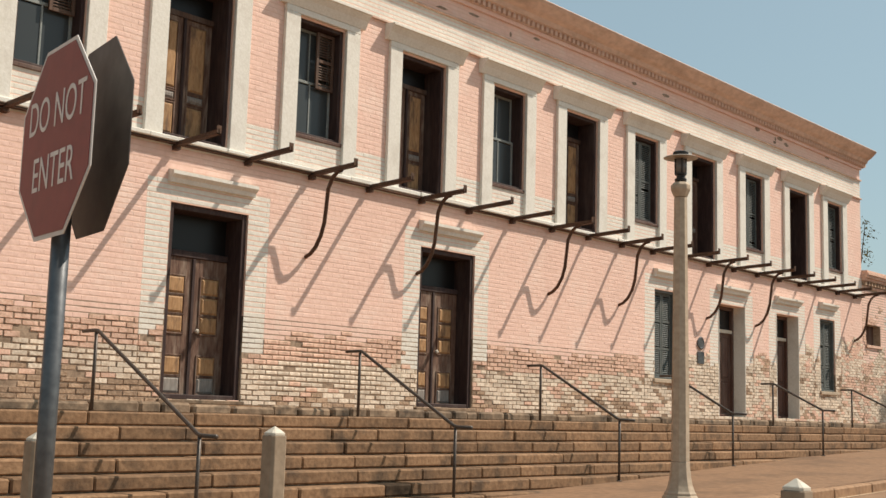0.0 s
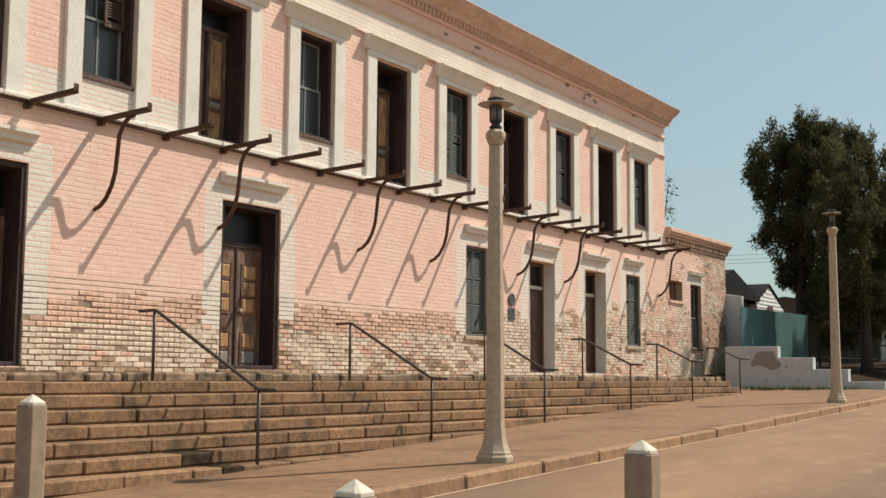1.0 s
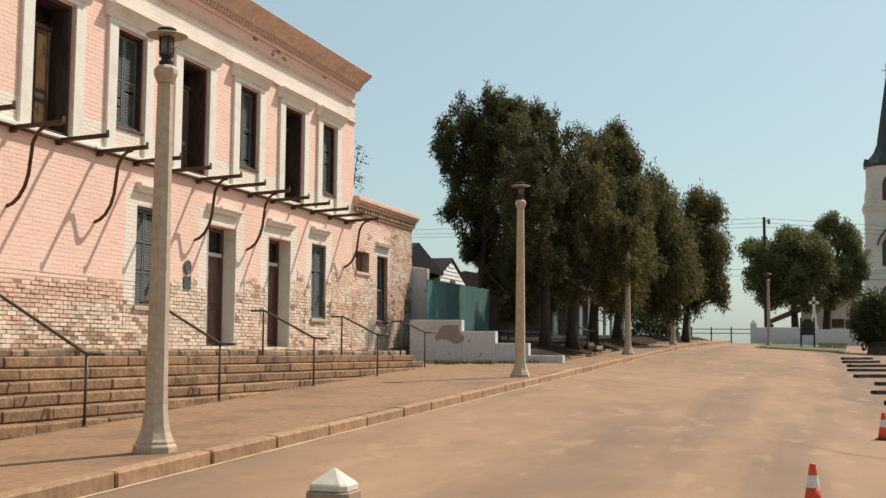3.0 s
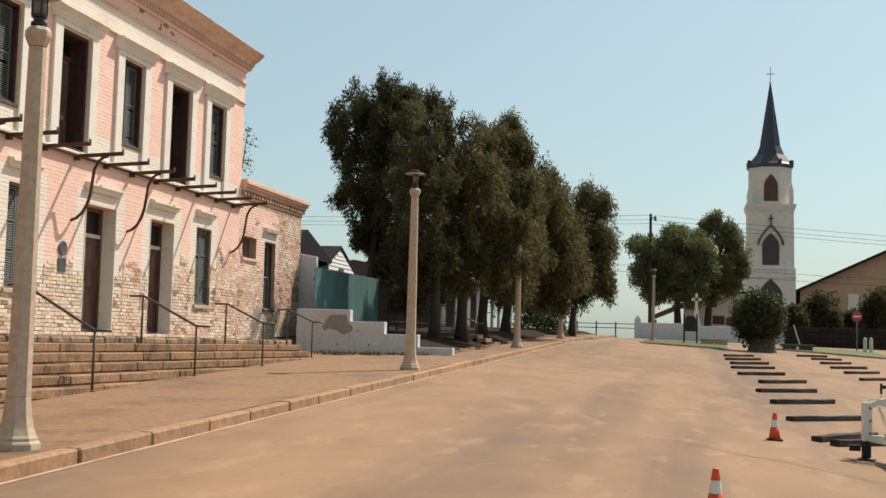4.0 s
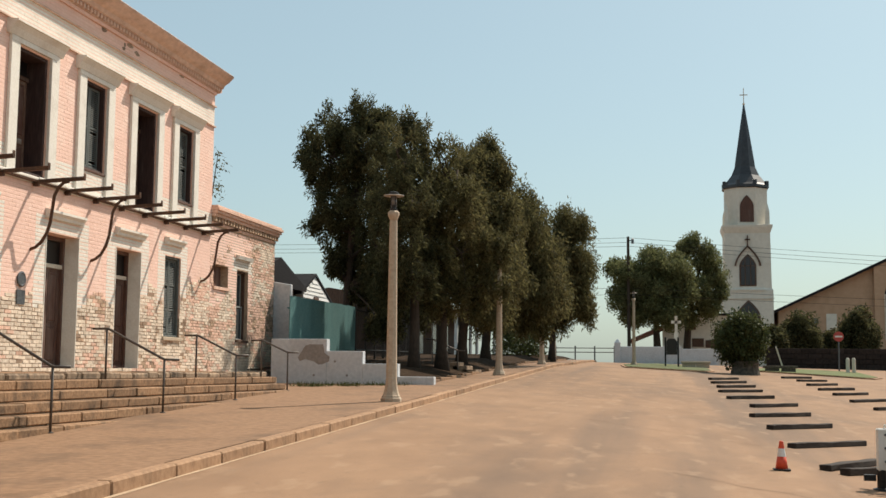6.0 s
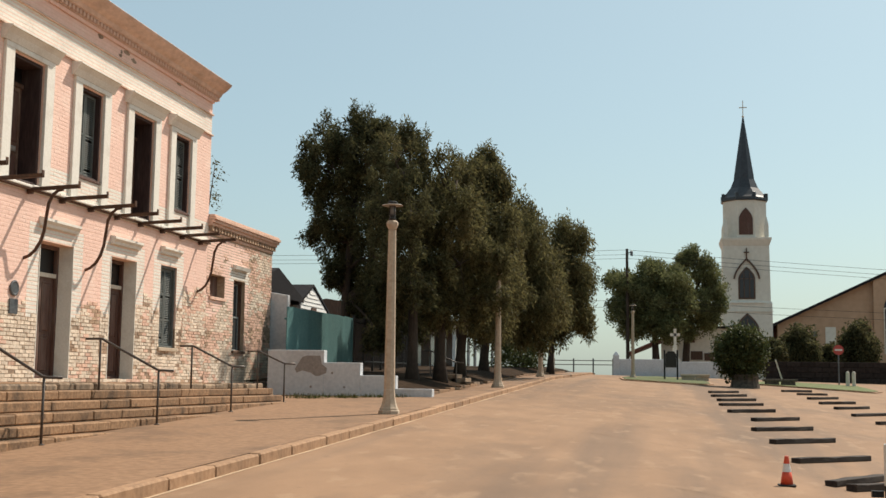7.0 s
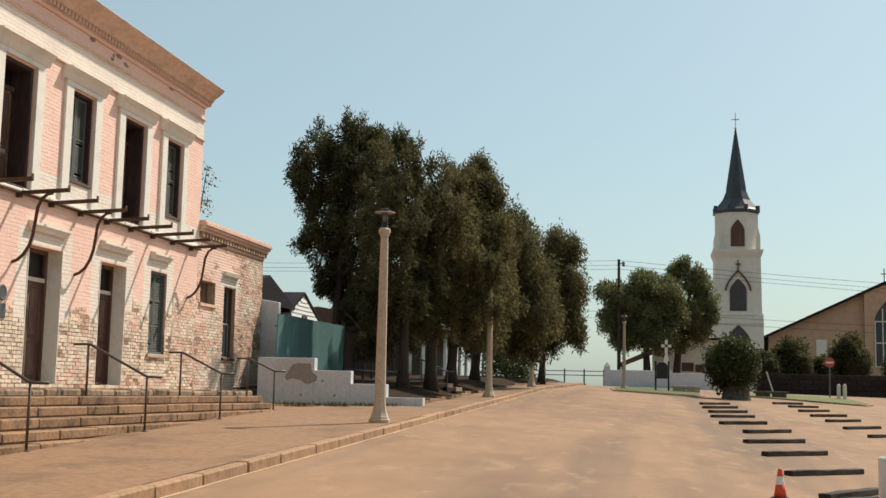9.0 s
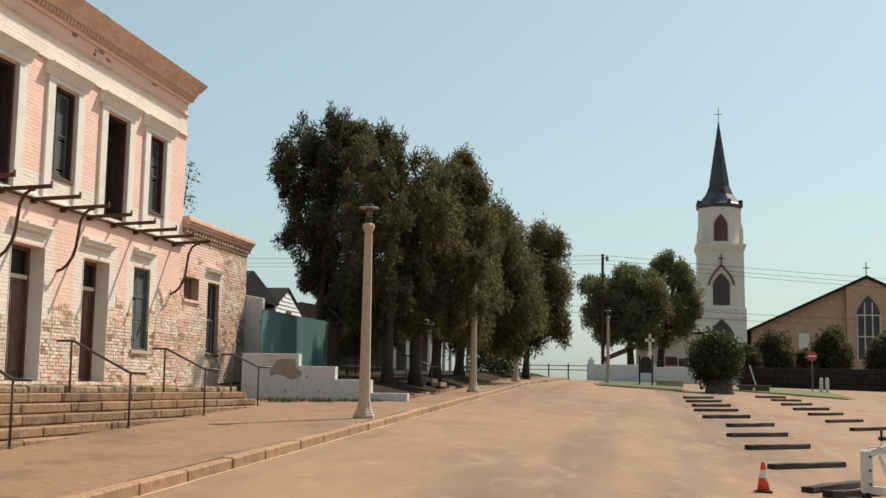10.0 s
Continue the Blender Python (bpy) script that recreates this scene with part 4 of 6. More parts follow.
# ---- bollards ----
def chamfered(bm, rings):
    """Square rings of (half width, z) with narrow chamfers, closed at both ends."""
    loops = []
    for h, z in rings:
        c = h * 0.72
        loops.append([bm.verts.new((x, y, z)) for x, y in ((-c, -h), (c, -h), (h, -c), (h, c), (c, h), (-c, h), (-h, c), (-h, -c))])
    for a, b in zip(loops, loops[1:]):
        for k in range(8):
            bm.faces.new((a[k], a[(k + 1) % 8], b[(k + 1) % 8], b[k]))
    bm.faces.new(loops[0][::-1])
    bm.faces.new(loops[-1])


def bollard():
    b = thing("bollard", "square beige concrete bollard with chamfered edges and a pointed cap", "bollard", (0, 0, 0), "bollards at the crossing")
    bm = fresh()
    chamfered(bm, [(0.059, -0.15), (0.056, 1.148)])
    part("shaft", bm, BOLLARD, b, bevel=0.003)
    bm = fresh()
    chamfered(bm, [(0.049, 1.150), (0.049, 1.162), (0.046, 1.166), (0.004, 1.20)])
    part("cap", bm, PALE_CONCRETE, b, "pale pointed cap")
    return b


bol = bollard()
BOLLARDS = [(-2.38, 5.83, 1.45), (-5.345, 5.385, 1.582), (-2.782, 4.561, 1.369), (-6.369, 4.483, 1.511)]
for x, y, z in BOLLARDS[1:]:
    copy_thing(bol, pose(x, y, z - 1.2))
bol.matrix_basis = pose(BOLLARDS[0][0], BOLLARDS[0][1], BOLLARDS[0][2] - 1.2)

# ---- traffic sign by the camera ----
sx, sy = -4.22, 3.30
sign = thing("traffic_sign", "faded red octagonal road sign backed by another on a steel post", "road sign", (sx, sy, road_z(sx, sy)))
bm = fresh()
tube(bm, [(sx, sy, road_z(sx, sy) - 0.05), (sx + 0.02, sy - 0.01, 3.02)], 0.036, 14)
smooth(part("post", bm, GALV, sign, "round dark galvanised post"))


def octagon(bm, r, depth, m):
    v0 = [m @ Vector((r * math.cos(math.pi / 8 + k * math.pi / 4), r * math.sin(math.pi / 8 + k * math.pi / 4), 0)) for k in range(8)]
    lo = [bm.verts.new(v) for v in v0]
    hi = [bm.verts.new(v + m.to_3x3() @ Vector((0, 0, depth))) for v in v0]
    bm.faces.new(lo[::-1])
    bm.faces.new(hi)
    for k in range(8):
        bm.faces.new((lo[k], lo[(k + 1) % 8], hi[(k + 1) % 8], hi[k]))


def sign_plate(centre, heading, tilt, r, front):
    """An octagonal plate whose face looks along a heading (degrees from +x)."""
    m = Matrix.Translation(centre) @ pose(0, 0, 0, 90, 0, heading + 90) @ pose(0, 0, 0, 0, 0, tilt)
    bm = fresh()
    octagon(bm, r, 0.004, m)
    plate = part("plate", bm, SIGN_WHITE if front else SIGN_BACK, sign, "" if front else "dull metal back of a sign")
    if front:
        bm = fresh()
        octagon(bm, r * 0.955, 0.002, m @ Matrix.Translation((0, 0, 0.0045)))
        part("face", bm, front, plate, "faded dark red sign face")
    return plate, m


plate, sm = sign_plate((sx + 0.046, sy - 0.076, 2.693), -100.2, 0, 0.415, RED)
for text, dy in (("DO NOT", 0.075), ("ENTER", -0.165)):
    cu = bpy.data.curves.new("lettering", "FONT")
    cu.body, cu.size, cu.align_x, cu.extrude = text, 0.175, "CENTER", 0.0006
    ob = bpy.data.objects.new("lettering_shape", cu)
    me = bpy.data.meshes.new_from_object(ob)
    me.name = "lettering"
    me.materials.append(SIGN_WHITE)
    me.transform(sm @ Matrix.Translation((0, dy - 0.02, 0.0075)) @ Matrix.Diagonal((0.86, 1.15, 1, 1)))
    lo = new("lettering", me)
    lo.parent = plate
    bpy.data.objects.remove(ob)
sign_plate((sx + 0.085, sy + 0.071, 2.72), 77.0, 0, 0.415, None)

# ---- stepped white wall, teal fence and garden beyond the stairs ----
GY = 36.6
garden_wall = thing("garden_wall", "low stepped white rendered wall with a bare patch of render", "wall", (-10.3, GY, 1.35))
bm = fresh()
for x0, x1, z1 in ((-12.80, -11.19, 2.62), (-11.188, -10.16, 2.29), (-10.158, -9.17, 1.95), (-9.168, -8.16, 1.605)):
    box(bm, x0, x1, GY, GY + 0.30, 1.0, z1)
part("wall", bm, STUCCO, garden_wall, bevel=0.012)
bm = fresh()
patch = [(-11.96, 2.0), (-12.02, 2.1), (-11.81, 2.43), (-11.68, 2.47), (-11.29, 2.47), (-11.25, 2.24), (-11.1, 2.13), (-11.12, 2.0), (-11.31, 1.92), (-11.42, 1.91), (-11.56, 2.0), (-11.8, 2.06)]
prism(bm, patch, 1, GY - 0.004, GY + 0.02)
part("bare_patch", bm, BARE, garden_wall, "irregular grey patch of missing render")
for x, z in ((-10.95, 2.0), (-11.55, 1.62), (-10.6, 1.62)):
    bm = fresh()
    lathe(bm, [(0.035, 0), (0.03, 0.012)], 8)
    bmesh.ops.transform(bm, matrix=pose(x, GY, z, 90, 0, 0), verts=bm.verts[:])
    part("hole", bm, BARE, garden_wall, "small dark drain hole")
side = thing("side_wall", "tall pale blue-white rendered wall closing the gap beside the brick annex", "wall", (-13.5, A1 + 0.1, 1.4))
bm = fresh()
prism(bm, [(FACE - 0.35, 1.0), (-13.26, 1.0), (-13.26, 4.36), (FACE - 0.35, 4.50)], 1, A1 + 0.02, A1 + 0.24)
part("wall", bm, STUCCO, side, bevel=0.02)

fence = thing("board_fence", "teal painted board fence above the white garden wall", "fence", (-12.8, 42, 2.2))
for k in range(20):
    y0 = GY + 0.34 + 0.51 * k
    x = -12.36 - 0.084 * (y0 - GY)
    bm = fresh()
    box(bm, x - 0.02, x + random.uniform(0.0, 0.008), y0 + 0.004, y0 + 0.502, 1.9, 3.84 + 0.012 * k + random.uniform(-0.015, 0.015))
    part("board", bm, TEAL, fence)
for z in (2.4, 3.5):
    bm = fresh()
    tube(bm, [(-12.44, GY + 0.34, z), (-13.27, GY + 10.5, z + 0.15)], 0.03, 6)
    part("rail", bm, TEAL, fence)

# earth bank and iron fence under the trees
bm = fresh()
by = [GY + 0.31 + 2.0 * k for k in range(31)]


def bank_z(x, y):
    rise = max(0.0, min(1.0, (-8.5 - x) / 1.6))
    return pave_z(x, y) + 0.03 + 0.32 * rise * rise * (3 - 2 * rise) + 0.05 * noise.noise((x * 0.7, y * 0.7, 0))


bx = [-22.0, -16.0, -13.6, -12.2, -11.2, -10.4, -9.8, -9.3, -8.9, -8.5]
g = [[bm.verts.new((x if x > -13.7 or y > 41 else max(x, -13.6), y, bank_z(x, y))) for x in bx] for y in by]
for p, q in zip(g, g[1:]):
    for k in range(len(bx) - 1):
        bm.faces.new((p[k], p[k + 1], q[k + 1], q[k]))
whole("garden_soil", bm, SOIL, "bare dark brown earth bank with leaf litter, tree shade put into its colour", "soil", "structure")
iron = thing("iron_fence", "black iron picket fence in the shade of the trees", "fence", (-13.6, 53, 2.2))


def fence_x(y):
    return -13.22 - 0.066 * (y - 47.2)


for k in range(9):
    y = 47.3 + 2.0 * k
    bm = fresh()
    box(bm, fence_x(y) - 0.04, fence_x(y) + 0.04, y - 0.04, y + 0.04, 1.9, 4.18)
    part("post", bm, BLACK_IRON, iron)
for z in (2.5, 3.95):
    bm = fresh()
    tube(bm, [(fence_x(47.3), 47.3, z), (fence_x(63.3), 63.3, z + 0.15)], 0.025, 6)
    part("rail", bm, BLACK_IRON, iron)
y = 47.5
while y < 63.2:
    bm = fresh()
    box(bm, fence_x(y) - 0.010, fence_x(y) + 0.010, y, y + 0.02, 2.3, 4.10)
    part("picket", bm, BLACK_IRON, iron)
    y += 0.17
# low edging of the verge
verge = []
for k in range(24):
    y = GY + 0.5 + 1.9 * k
    if 45.2 < y < 47.2:
        continue
    bm = fresh()
    box(bm, -8.60, -8.42, y, y + 1.88, pave_z(-8.5, y) - 0.1, pave_z(-8.5, y) + 0.11 + random.uniform(-0.015, 0.015))
    if not verge:
        verge.append(whole("verge_edging", bm, STONE, "low stone edging of the planted verge", "edging", "structure", bevel=0.015))
    else:
        part("edging_stone", bm, STONE, verge[0], bevel=0.015)
# steps up the bank, with their rail
bank_steps = thing("garden_steps", "short flight of stone steps up the shaded bank", "steps", (-8.9, 46.2, pave_z(-8.9, 46.2)))
for k in range(3):
    bm = fresh()
    z = pave_z(-8.6, 46.2)
    box(bm, -8.95 - 0.32 * k, -8.45 - 0.32 * k, 45.6, 46.9, z - 0.1, z + 0.13 * (k + 1))
    part("step", bm, ROUGH_STONE, bank_steps, bevel=0.015)
hr = thing("handrail", "dark steel pipe handrail beside the garden steps", "handrail", (-9.05, 45.4, pave_z(-9, 45.4)))
z = pave_z(-9.0, 45.4)
for x, z0, z1 in ((-9.05, z, 2.46), (-9.95, z + 0.25, 2.85)):
    bm = fresh()
    tube(bm, [(x, 45.4, z0), (x, 45.4, z1)], 0.022, 8)
    part("post", bm, RAIL, hr)
bm = fresh()
tube(bm, [(-10.2, 45.4, 2.86), (-9.95, 45.4, 2.85), (-9.05, 45.4, 2.46), (-8.8, 45.4, 2.45)], 0.024, 8)
part("rail", bm, RAIL, hr)

# white clapboard house behind the fence
house = thing("clapboard_house", "white clapboard house with a dark shingle roof behind the fence", "house", (-17.2, 52, 1.9))
HX0, HX1, HY0, HY1, HZ = -19.2, -15.15, 43.0, 48.3, 4.50
bm = fresh()
box(bm, HX0, HX1, HY0, HY1, 1.6, HZ)
part("wall", bm, WOOD, house, "dark boarded walls")
bm = fresh()
prism(bm, [(HY0 - 0.4, HZ + 0.02), (HY0 - 0.4, HZ + 0.14), ((HY0 + HY1) / 2, HZ + 1.06), (HY1 + 0.4, HZ + 0.14), (HY1 + 0.4, HZ + 0.02)], 0, HX0 - 0.5, HX1 + 0.3)
part("roof", bm, SLATE, house, "dark shingle roof")
bm = fresh()
prism(bm, [(48.4, 1.7), (52.2, 1.7), (52.2, 4.3), (49.95, 5.2), (48.4, 4.58)], 0, -19.0, -14.9)
gab = part("gable", bm, SIDING, house, "white clapboard gable")
for k in range(20):
    z = 2.2 + 0.15 * k
    y1 = 52.2 if z < 4.15 else 49.95 + (5.05 - z) * 2.5
    y0 = 48.4 if z < 4.43 else 49.95 - (5.05 - z) * 2.5
    if y1 - y0 > 0.2:
        bm = fresh()
        prism(bm, [(-14.899, z), (-14.86, z), (-14.885, z + 0.145), (-14.899, z + 0.145)], 1, y0, y1)
        part("clapboard", bm, SIDING, gab)
bm = fresh()
box(bm, -14.86, -14.82, 49.7, 50.3, 3.5, 4.4)
w = part("window", bm, WOOD, house, "small dark gable window")
bm = fresh()
prism(bm, [(48.1, 4.40), (49.95, 5.22), (52.5, 4.14), (52.5, 4.24), (49.95, 5.32), (48.1, 4.50)], 0, -19.2, -14.84)
part("gable_roof", bm, SLATE, house)

house.matrix_basis = pose(-21.8, 63.3, 2.15) @ Matrix.Scale(1.25, 4)

# porch house further along, between the trunks
porch = thing("porch_house", "pale house with white porch posts seen between the tree trunks", "house", (-13.5, 66, 2.2))
# brown wall; the dark wood colour stands in for deep shade under the trees
bm = fresh()
box(bm, -22, -13.6, 60.6, 76, 1.9, 4.5)
part("wall", bm, WOOD, porch, "brown wall, its deep tree shade put into the dark colour")
bm = fresh()
prism(bm, [(-11.0, 4.5), (-11.0, 4.62), (-17.5, 5.7), (-23, 4.7), (-23, 4.5)], 1, 60.2, 76.4)
part("roof", bm, WOOD, porch, "weathered brownish roof")
for k in range(8):
    bm = fresh()
    y = 60.8 + 2.1 * k
    lathe(bm, [(0.11, 2.0), (0.09, 2.4), (0.08, 4.3), (0.12, 4.49)], 10, (-11.4, y))
    part("post", bm, SIDING, porch, "white porch post")
for k in range(4):
    bm = fresh()
    y = 62.5 + 3.4 * k
    box(bm, -13.62, -13.56, y, y + 1.1, 2.6, 4.4)
    w = part("window", bm, SIDING, porch, "white framed window")
    pane(y + 0.1, y + 1.0, 2.7, 4.3, -13.55, w)


porch.matrix_basis = pose(-16.8, 80.3, 2.23) @ Matrix.Scale(1.25, 4)


# ---- trees ----
def leaves_mesh(name, centres, per, spread, size, droop, mat, rng, aspect=0.36):
    """Many small leaf blades round the ends of twigs."""
    n = len(centres) * per
    c = np.repeat(np.asarray(centres), per, axis=0)
    off = rng.normal(0, 1, (n, 3)) * np.asarray(spread)
    r = np.linalg.norm(off / np.asarray(spread), axis=1, keepdims=True)
    off = np.where(r > 2.0, off * 2.0 / r, off)
    p = c + off
    d = rng.normal(0, 1, (n, 3))
    d[:, 2] = d[:, 2] * (1 - droop) - droop * 1.6
    d /= np.linalg.norm(d, axis=1, keepdims=True)
    s = np.cross(d, rng.normal(0, 1, (n, 3)))
    s /= np.linalg.norm(s, axis=1, keepdims=True) + 1e-9
    L = size * rng.uniform(0.6, 1.3, (n, 1))
    W = L * aspect
    v = np.stack([p, p + d * L * 0.45 + s * W * 0.5, p + d * L, p + d * L * 0.45 - s * W * 0.5], 1).reshape(-1, 3)
    f = np.arange(n * 4).reshape(n, 4)
    me = bpy.data.meshes.new(name)
    me.from_pydata(v.tolist(), [], f.tolist())
    me.materials.append(mat)
    return me


def tree(label, at, girth, lobes, dense, per, size, mat, seed, spread, droop=0.55, deep=1.3, lean=0.0, bare=0.35):
    """A trunk with limbs to every lobe (dx, height, radius) of the crown; each lobe carries clumps of leaves on its shell, with gaps."""
    rng = np.random.default_rng(seed)
    x, y, z = at
    t = thing("tree", label, "tree", at)
    top = max(l[1] for l in lobes)
    mean = sum(l[0] * l[2] for l in lobes) / sum(l[2] for l in lobes)
    crook = []
    for s in np.linspace(0, 1, 9):
        crook.append(Vector((x + mean * s * s + lean * s + 0.10 * math.sin(3 * s + seed) * s, y + 0.12 * math.sin(2.5 * s + seed) * s, z - 0.2 + top * 0.9 * s)))
    bm = fresh()
    tube(bm, crook, [girth * (1.45 if i == 0 else 1.0) * (1 - 0.8 * i / 8) + 0.015 for i in range(9)], 10)
    smooth(part("trunk", bm, BARK, t))
    hang, rise = [], []
    for dx, lz, r in lobes:
        twins = [rng.uniform(-0.5, 0.5) * deep] if r < 0.6 else [rng.uniform(-1.0, -0.35) * deep, rng.uniform(0.35, 1.0) * deep]
        for dy in twins:
            hub = Vector((x + dx, y + dy, z + lz))
            k = min(7, max(3, int(8 * (lz + 0.2) / (top * 0.9))))
            base = crook[k]
            bm = fresh()
            tube(bm, [base, base.lerp(hub, 0.5) + Vector((0, 0, 0.15 * r)), hub], [girth * 0.34, girth * 0.22, girth * 0.10], 6)
            for _ in range(int((dense * r * r + 10) / len(twins) * 1.35)):
                q = rng.normal(0, 1, 3)
                q /= np.linalg.norm(q)
                q *= rng.uniform(0.45, 1.0) ** 0.7 * rng.choice([0.85, 1.0, 1.0, 1.1, 1.2, 1.42])
                e = hub + Vector((q[0] * r, q[1] * r, q[2] * r * 1.12))
                if noise.noise(e * (0.9 / r ** 0.5) + Vector((seed, 0, 0))) < -bare + 0.2 * rng.random() - 0.1:
                    continue
                (rise if q[2] > 0.35 else hang).append(tuple(e))
                if rng.random() < 0.22:
                    tube(bm, [hub, hub.lerp(e, 0.55) + Vector((0, 0, 0.08)), e], [girth * 0.10, girth * 0.06, 0.010], 4)
            part("limb", bm, BARK, t)
    for nm, cs, d, sp in (("crown", hang, droop, spread), ("crown_top", rise, droop * 0.15 - 0.35, (spread[0] * 0.9, spread[1] * 0.9, spread[2] * 0.95))):
        ob = new(nm, leaves_mesh(nm, cs, per, sp, size, d, mat, rng, 0.26 if droop > 0.4 else 0.42))
        ob.parent = t
        ob.matrix_parent_inverse = BASE[t.name].inverted()
        tagged(ob, "uneven crown of small leaves", kind="stuff")
    return t


DROOP = "tall dark feathery tree with drooping foliage beside the street"
tree(DROOP, (-14.32, 50.0, 2.1), 0.22,
     [(-0.62, 8.95, 0.72), (0.50, 9.35, 0.64), (1.40, 9.25, 0.54), (-1.55, 8.30, 0.52), (-0.31, 7.95, 1.0), (1.07, 8.22, 1.02), (-1.25, 7.35, 0.59), (-1.17, 5.21, 0.47), (-0.51, 5.99, 0.72), (0.66, 6.33, 1.07), (-0.07, 4.55, 0.56), (1.17, 4.55, 0.85), (0.30, 3.43, 0.47), (-0.47, 3.8, 0.45), (0.8, 2.8, 0.58), (1.66, 2.4, 0.5), (-0.8, 5.1, 0.45), (1.3, 3.4, 0.6), (2.2, 3.1, 0.75), (2.7, 2.2, 0.7), (1.7, 1.5, 0.6), (3.1, 3.5, 0.6)], 90, 95, 0.185, LEAF, 3, (0.12, 0.12, 0.19), bare=0.15)
tree(DROOP, (-9.88, 42, 1.72), 0.18,
     [(-0.18, 7.9, 0.32), (-0.4, 6.89, 0.67), (-0.68, 5.51, 0.84), (0.16, 5.33, 0.67), (-0.36, 4.06, 0.84), (0.21, 2.98, 0.67), (-0.78, 2.61, 0.56)], 96, 95, 0.16, LEAF, 7, (0.105, 0.105, 0.17), bare=0.17)
tree(DROOP, (-9.35, 44, 1.85), 0.19,
     [(-0.41, 7.7, 0.41), (-0.72, 6.64, 0.66), (0.19, 6.92, 0.63), (-0.21, 5.38, 0.89), (0.85, 5.47, 0.66), (-0.27, 3.95, 0.89), (0.79, 3.77, 0.85), (0.05, 2.35, 0.7), (1.0, 2.45, 0.52), (1.66, 3.96, 0.55), (1.79, 2.83, 0.44)], 96, 95, 0.165, LEAF_OLIVE, 11, (0.11, 0.11, 0.18), bare=0.18)
tree(DROOP, (-9.72, 50, 2.05), 0.19,
     [(0.91, 8.33, 0.34), (0.46, 7.45, 0.64), (1.37, 7.22, 0.55), (0.89, 5.47, 0.94), (1.7, 5.57, 0.64), (0.81, 3.72, 0.94), (1.68, 3.72, 0.85), (1.38, 2.21, 0.64), (0.62, 1.99, 0.47)], 96, 95, 0.190, LEAF_OLIVE, 13, (0.145, 0.145, 0.28), 0.7, bare=0.20)
tree(DROOP, (-9.86, 57, 2.25), 0.20,
     [(1.65, 7.04, 0.49), (2.19, 6.03, 0.69), (1.32, 5.15, 0.84), (2.58, 4.4, 0.84), (1.65, 3.27, 0.94), (2.85, 2.79, 0.74), (1.41, 2.03, 0.49), (2.46, 1.79, 0.35)], 96, 95, 0.215, LEAF_OLIVE, 17, (0.17, 0.17, 0.36), 0.8, bare=0.20)
tree(DROOP, (-8.35, 72, 2.45), 0.17,
     [(1.72, 7.27, 0.45), (0.72, 7.37, 0.7), (0.58, 5.6, 0.96), (1.7, 5.13, 0.64), (1.07, 3.69, 0.83), (0.12, 3.68, 0.89), (1.93, 3.22, 0.41), (0.45, 2.41, 0.38), (2.19, 2.43, 0.22)], 96, 95, 0.25, LEAF_OLIVE, 19, (0.20, 0.20, 0.45), 0.85, bare=0.20)
OAK = "broad green oak in the churchyard beside the tower"
tree(OAK, (-2.63, 98.0, 2.3), 0.34,
     [(-0.4, 7.7, 1.06), (-2.0, 6.8, 1.06), (1.4, 7.3, 1.06), (2.0, 5.8, 0.8), (-0.3, 5.1, 1.51), (-2.9, 5.1, 0.71), (-1.9, 3.9, 0.71), (1.0, 4.0, 0.89), (-3.3, 7.5, 0.4)], 46, 120, 0.23, LEAF_OAK, 23, (0.32, 0.32, 0.28), 0.2, 1.4, bare=0.30)
tree(OAK, (-0.4, 101.5, 2.3), 0.34,
     [(0.4, 9.8, 0.55), (1.6, 8.5, 0.83), (-0.1, 9.2, 0.46), (2.2, 7.2, 0.83), (1.0, 6.0, 1.01), (1.8, 4.7, 0.74), (0.6, 4.0, 0.64), (2.6, 5.9, 0.55)], 40, 110, 0.24, LEAF_OAK, 29, (0.27, 0.27, 0.25), 0.2, 1.2, bare=0.08)
# sprigs growing behind the roof edge of the annex
bm = fresh()
tube(bm, [(-14.6, 35.8, 5.7), (-14.4, 35.9, 6.6), (-14.3, 36.0, 7.8)], [0.03, 0.02, 0.008], 5)
sprig = thing("tree", "thin sapling rising behind the annex parapet", "tree", (-14.6, 35.8, 5.7))
part("trunk", bm, BARK, sprig)
ob = new("crown", leaves_mesh("crown", [(-14.3, 36.0, 7.75), (-14.25, 36.2, 7.5), (-14.35, 36.0, 6.95), (-14.3, 36.2, 6.7)], 26, (0.10, 0.14, 0.16), 0.13, 0.3, LEAF, np.random.default_rng(5)))
ob.parent = sprig
ob.matrix_parent_inverse = BASE[sprig.name].inverted()
tagged(ob, kind="stuff")
# low greenery under the far trees
ob = new("crown", leaves_mesh("crown", [(-10.5 + random.uniform(-1.1, 1.1), 75 + random.uniform(-3, 3), 2.9 + random.uniform(0, 1.7)) for _ in range(34)], 130, (0.4, 0.5, 0.35), 0.22, 0.2, LEAF_BUSH, np.random.default_rng(8), 0.5))
shr = thing("shrub", "light green shrub under the street trees", "shrub", (-10.5, 75, 2.5))
ob.parent = shr
ob.matrix_parent_inverse = BASE[shr.name].inverted()
tagged(ob, kind="stuff")
bm = fresh()
for k in range(6):
    tube(bm, [(-10.5, 75, 2.4), (-10.5 + random.uniform(-0.8, 0.8), 75 + random.uniform(-1.5, 1.5), 3.4)], [0.04, 0.012], 5)
part("stem", bm, BARK, shr)

# ---- church ----
CY = 120.0
church = thing("church", "cream church tower with a dark spire beside a tan gabled nave", "church", (6.2, CY + 2, 2.2))
TX, TY = 5.86, CY + 2.2


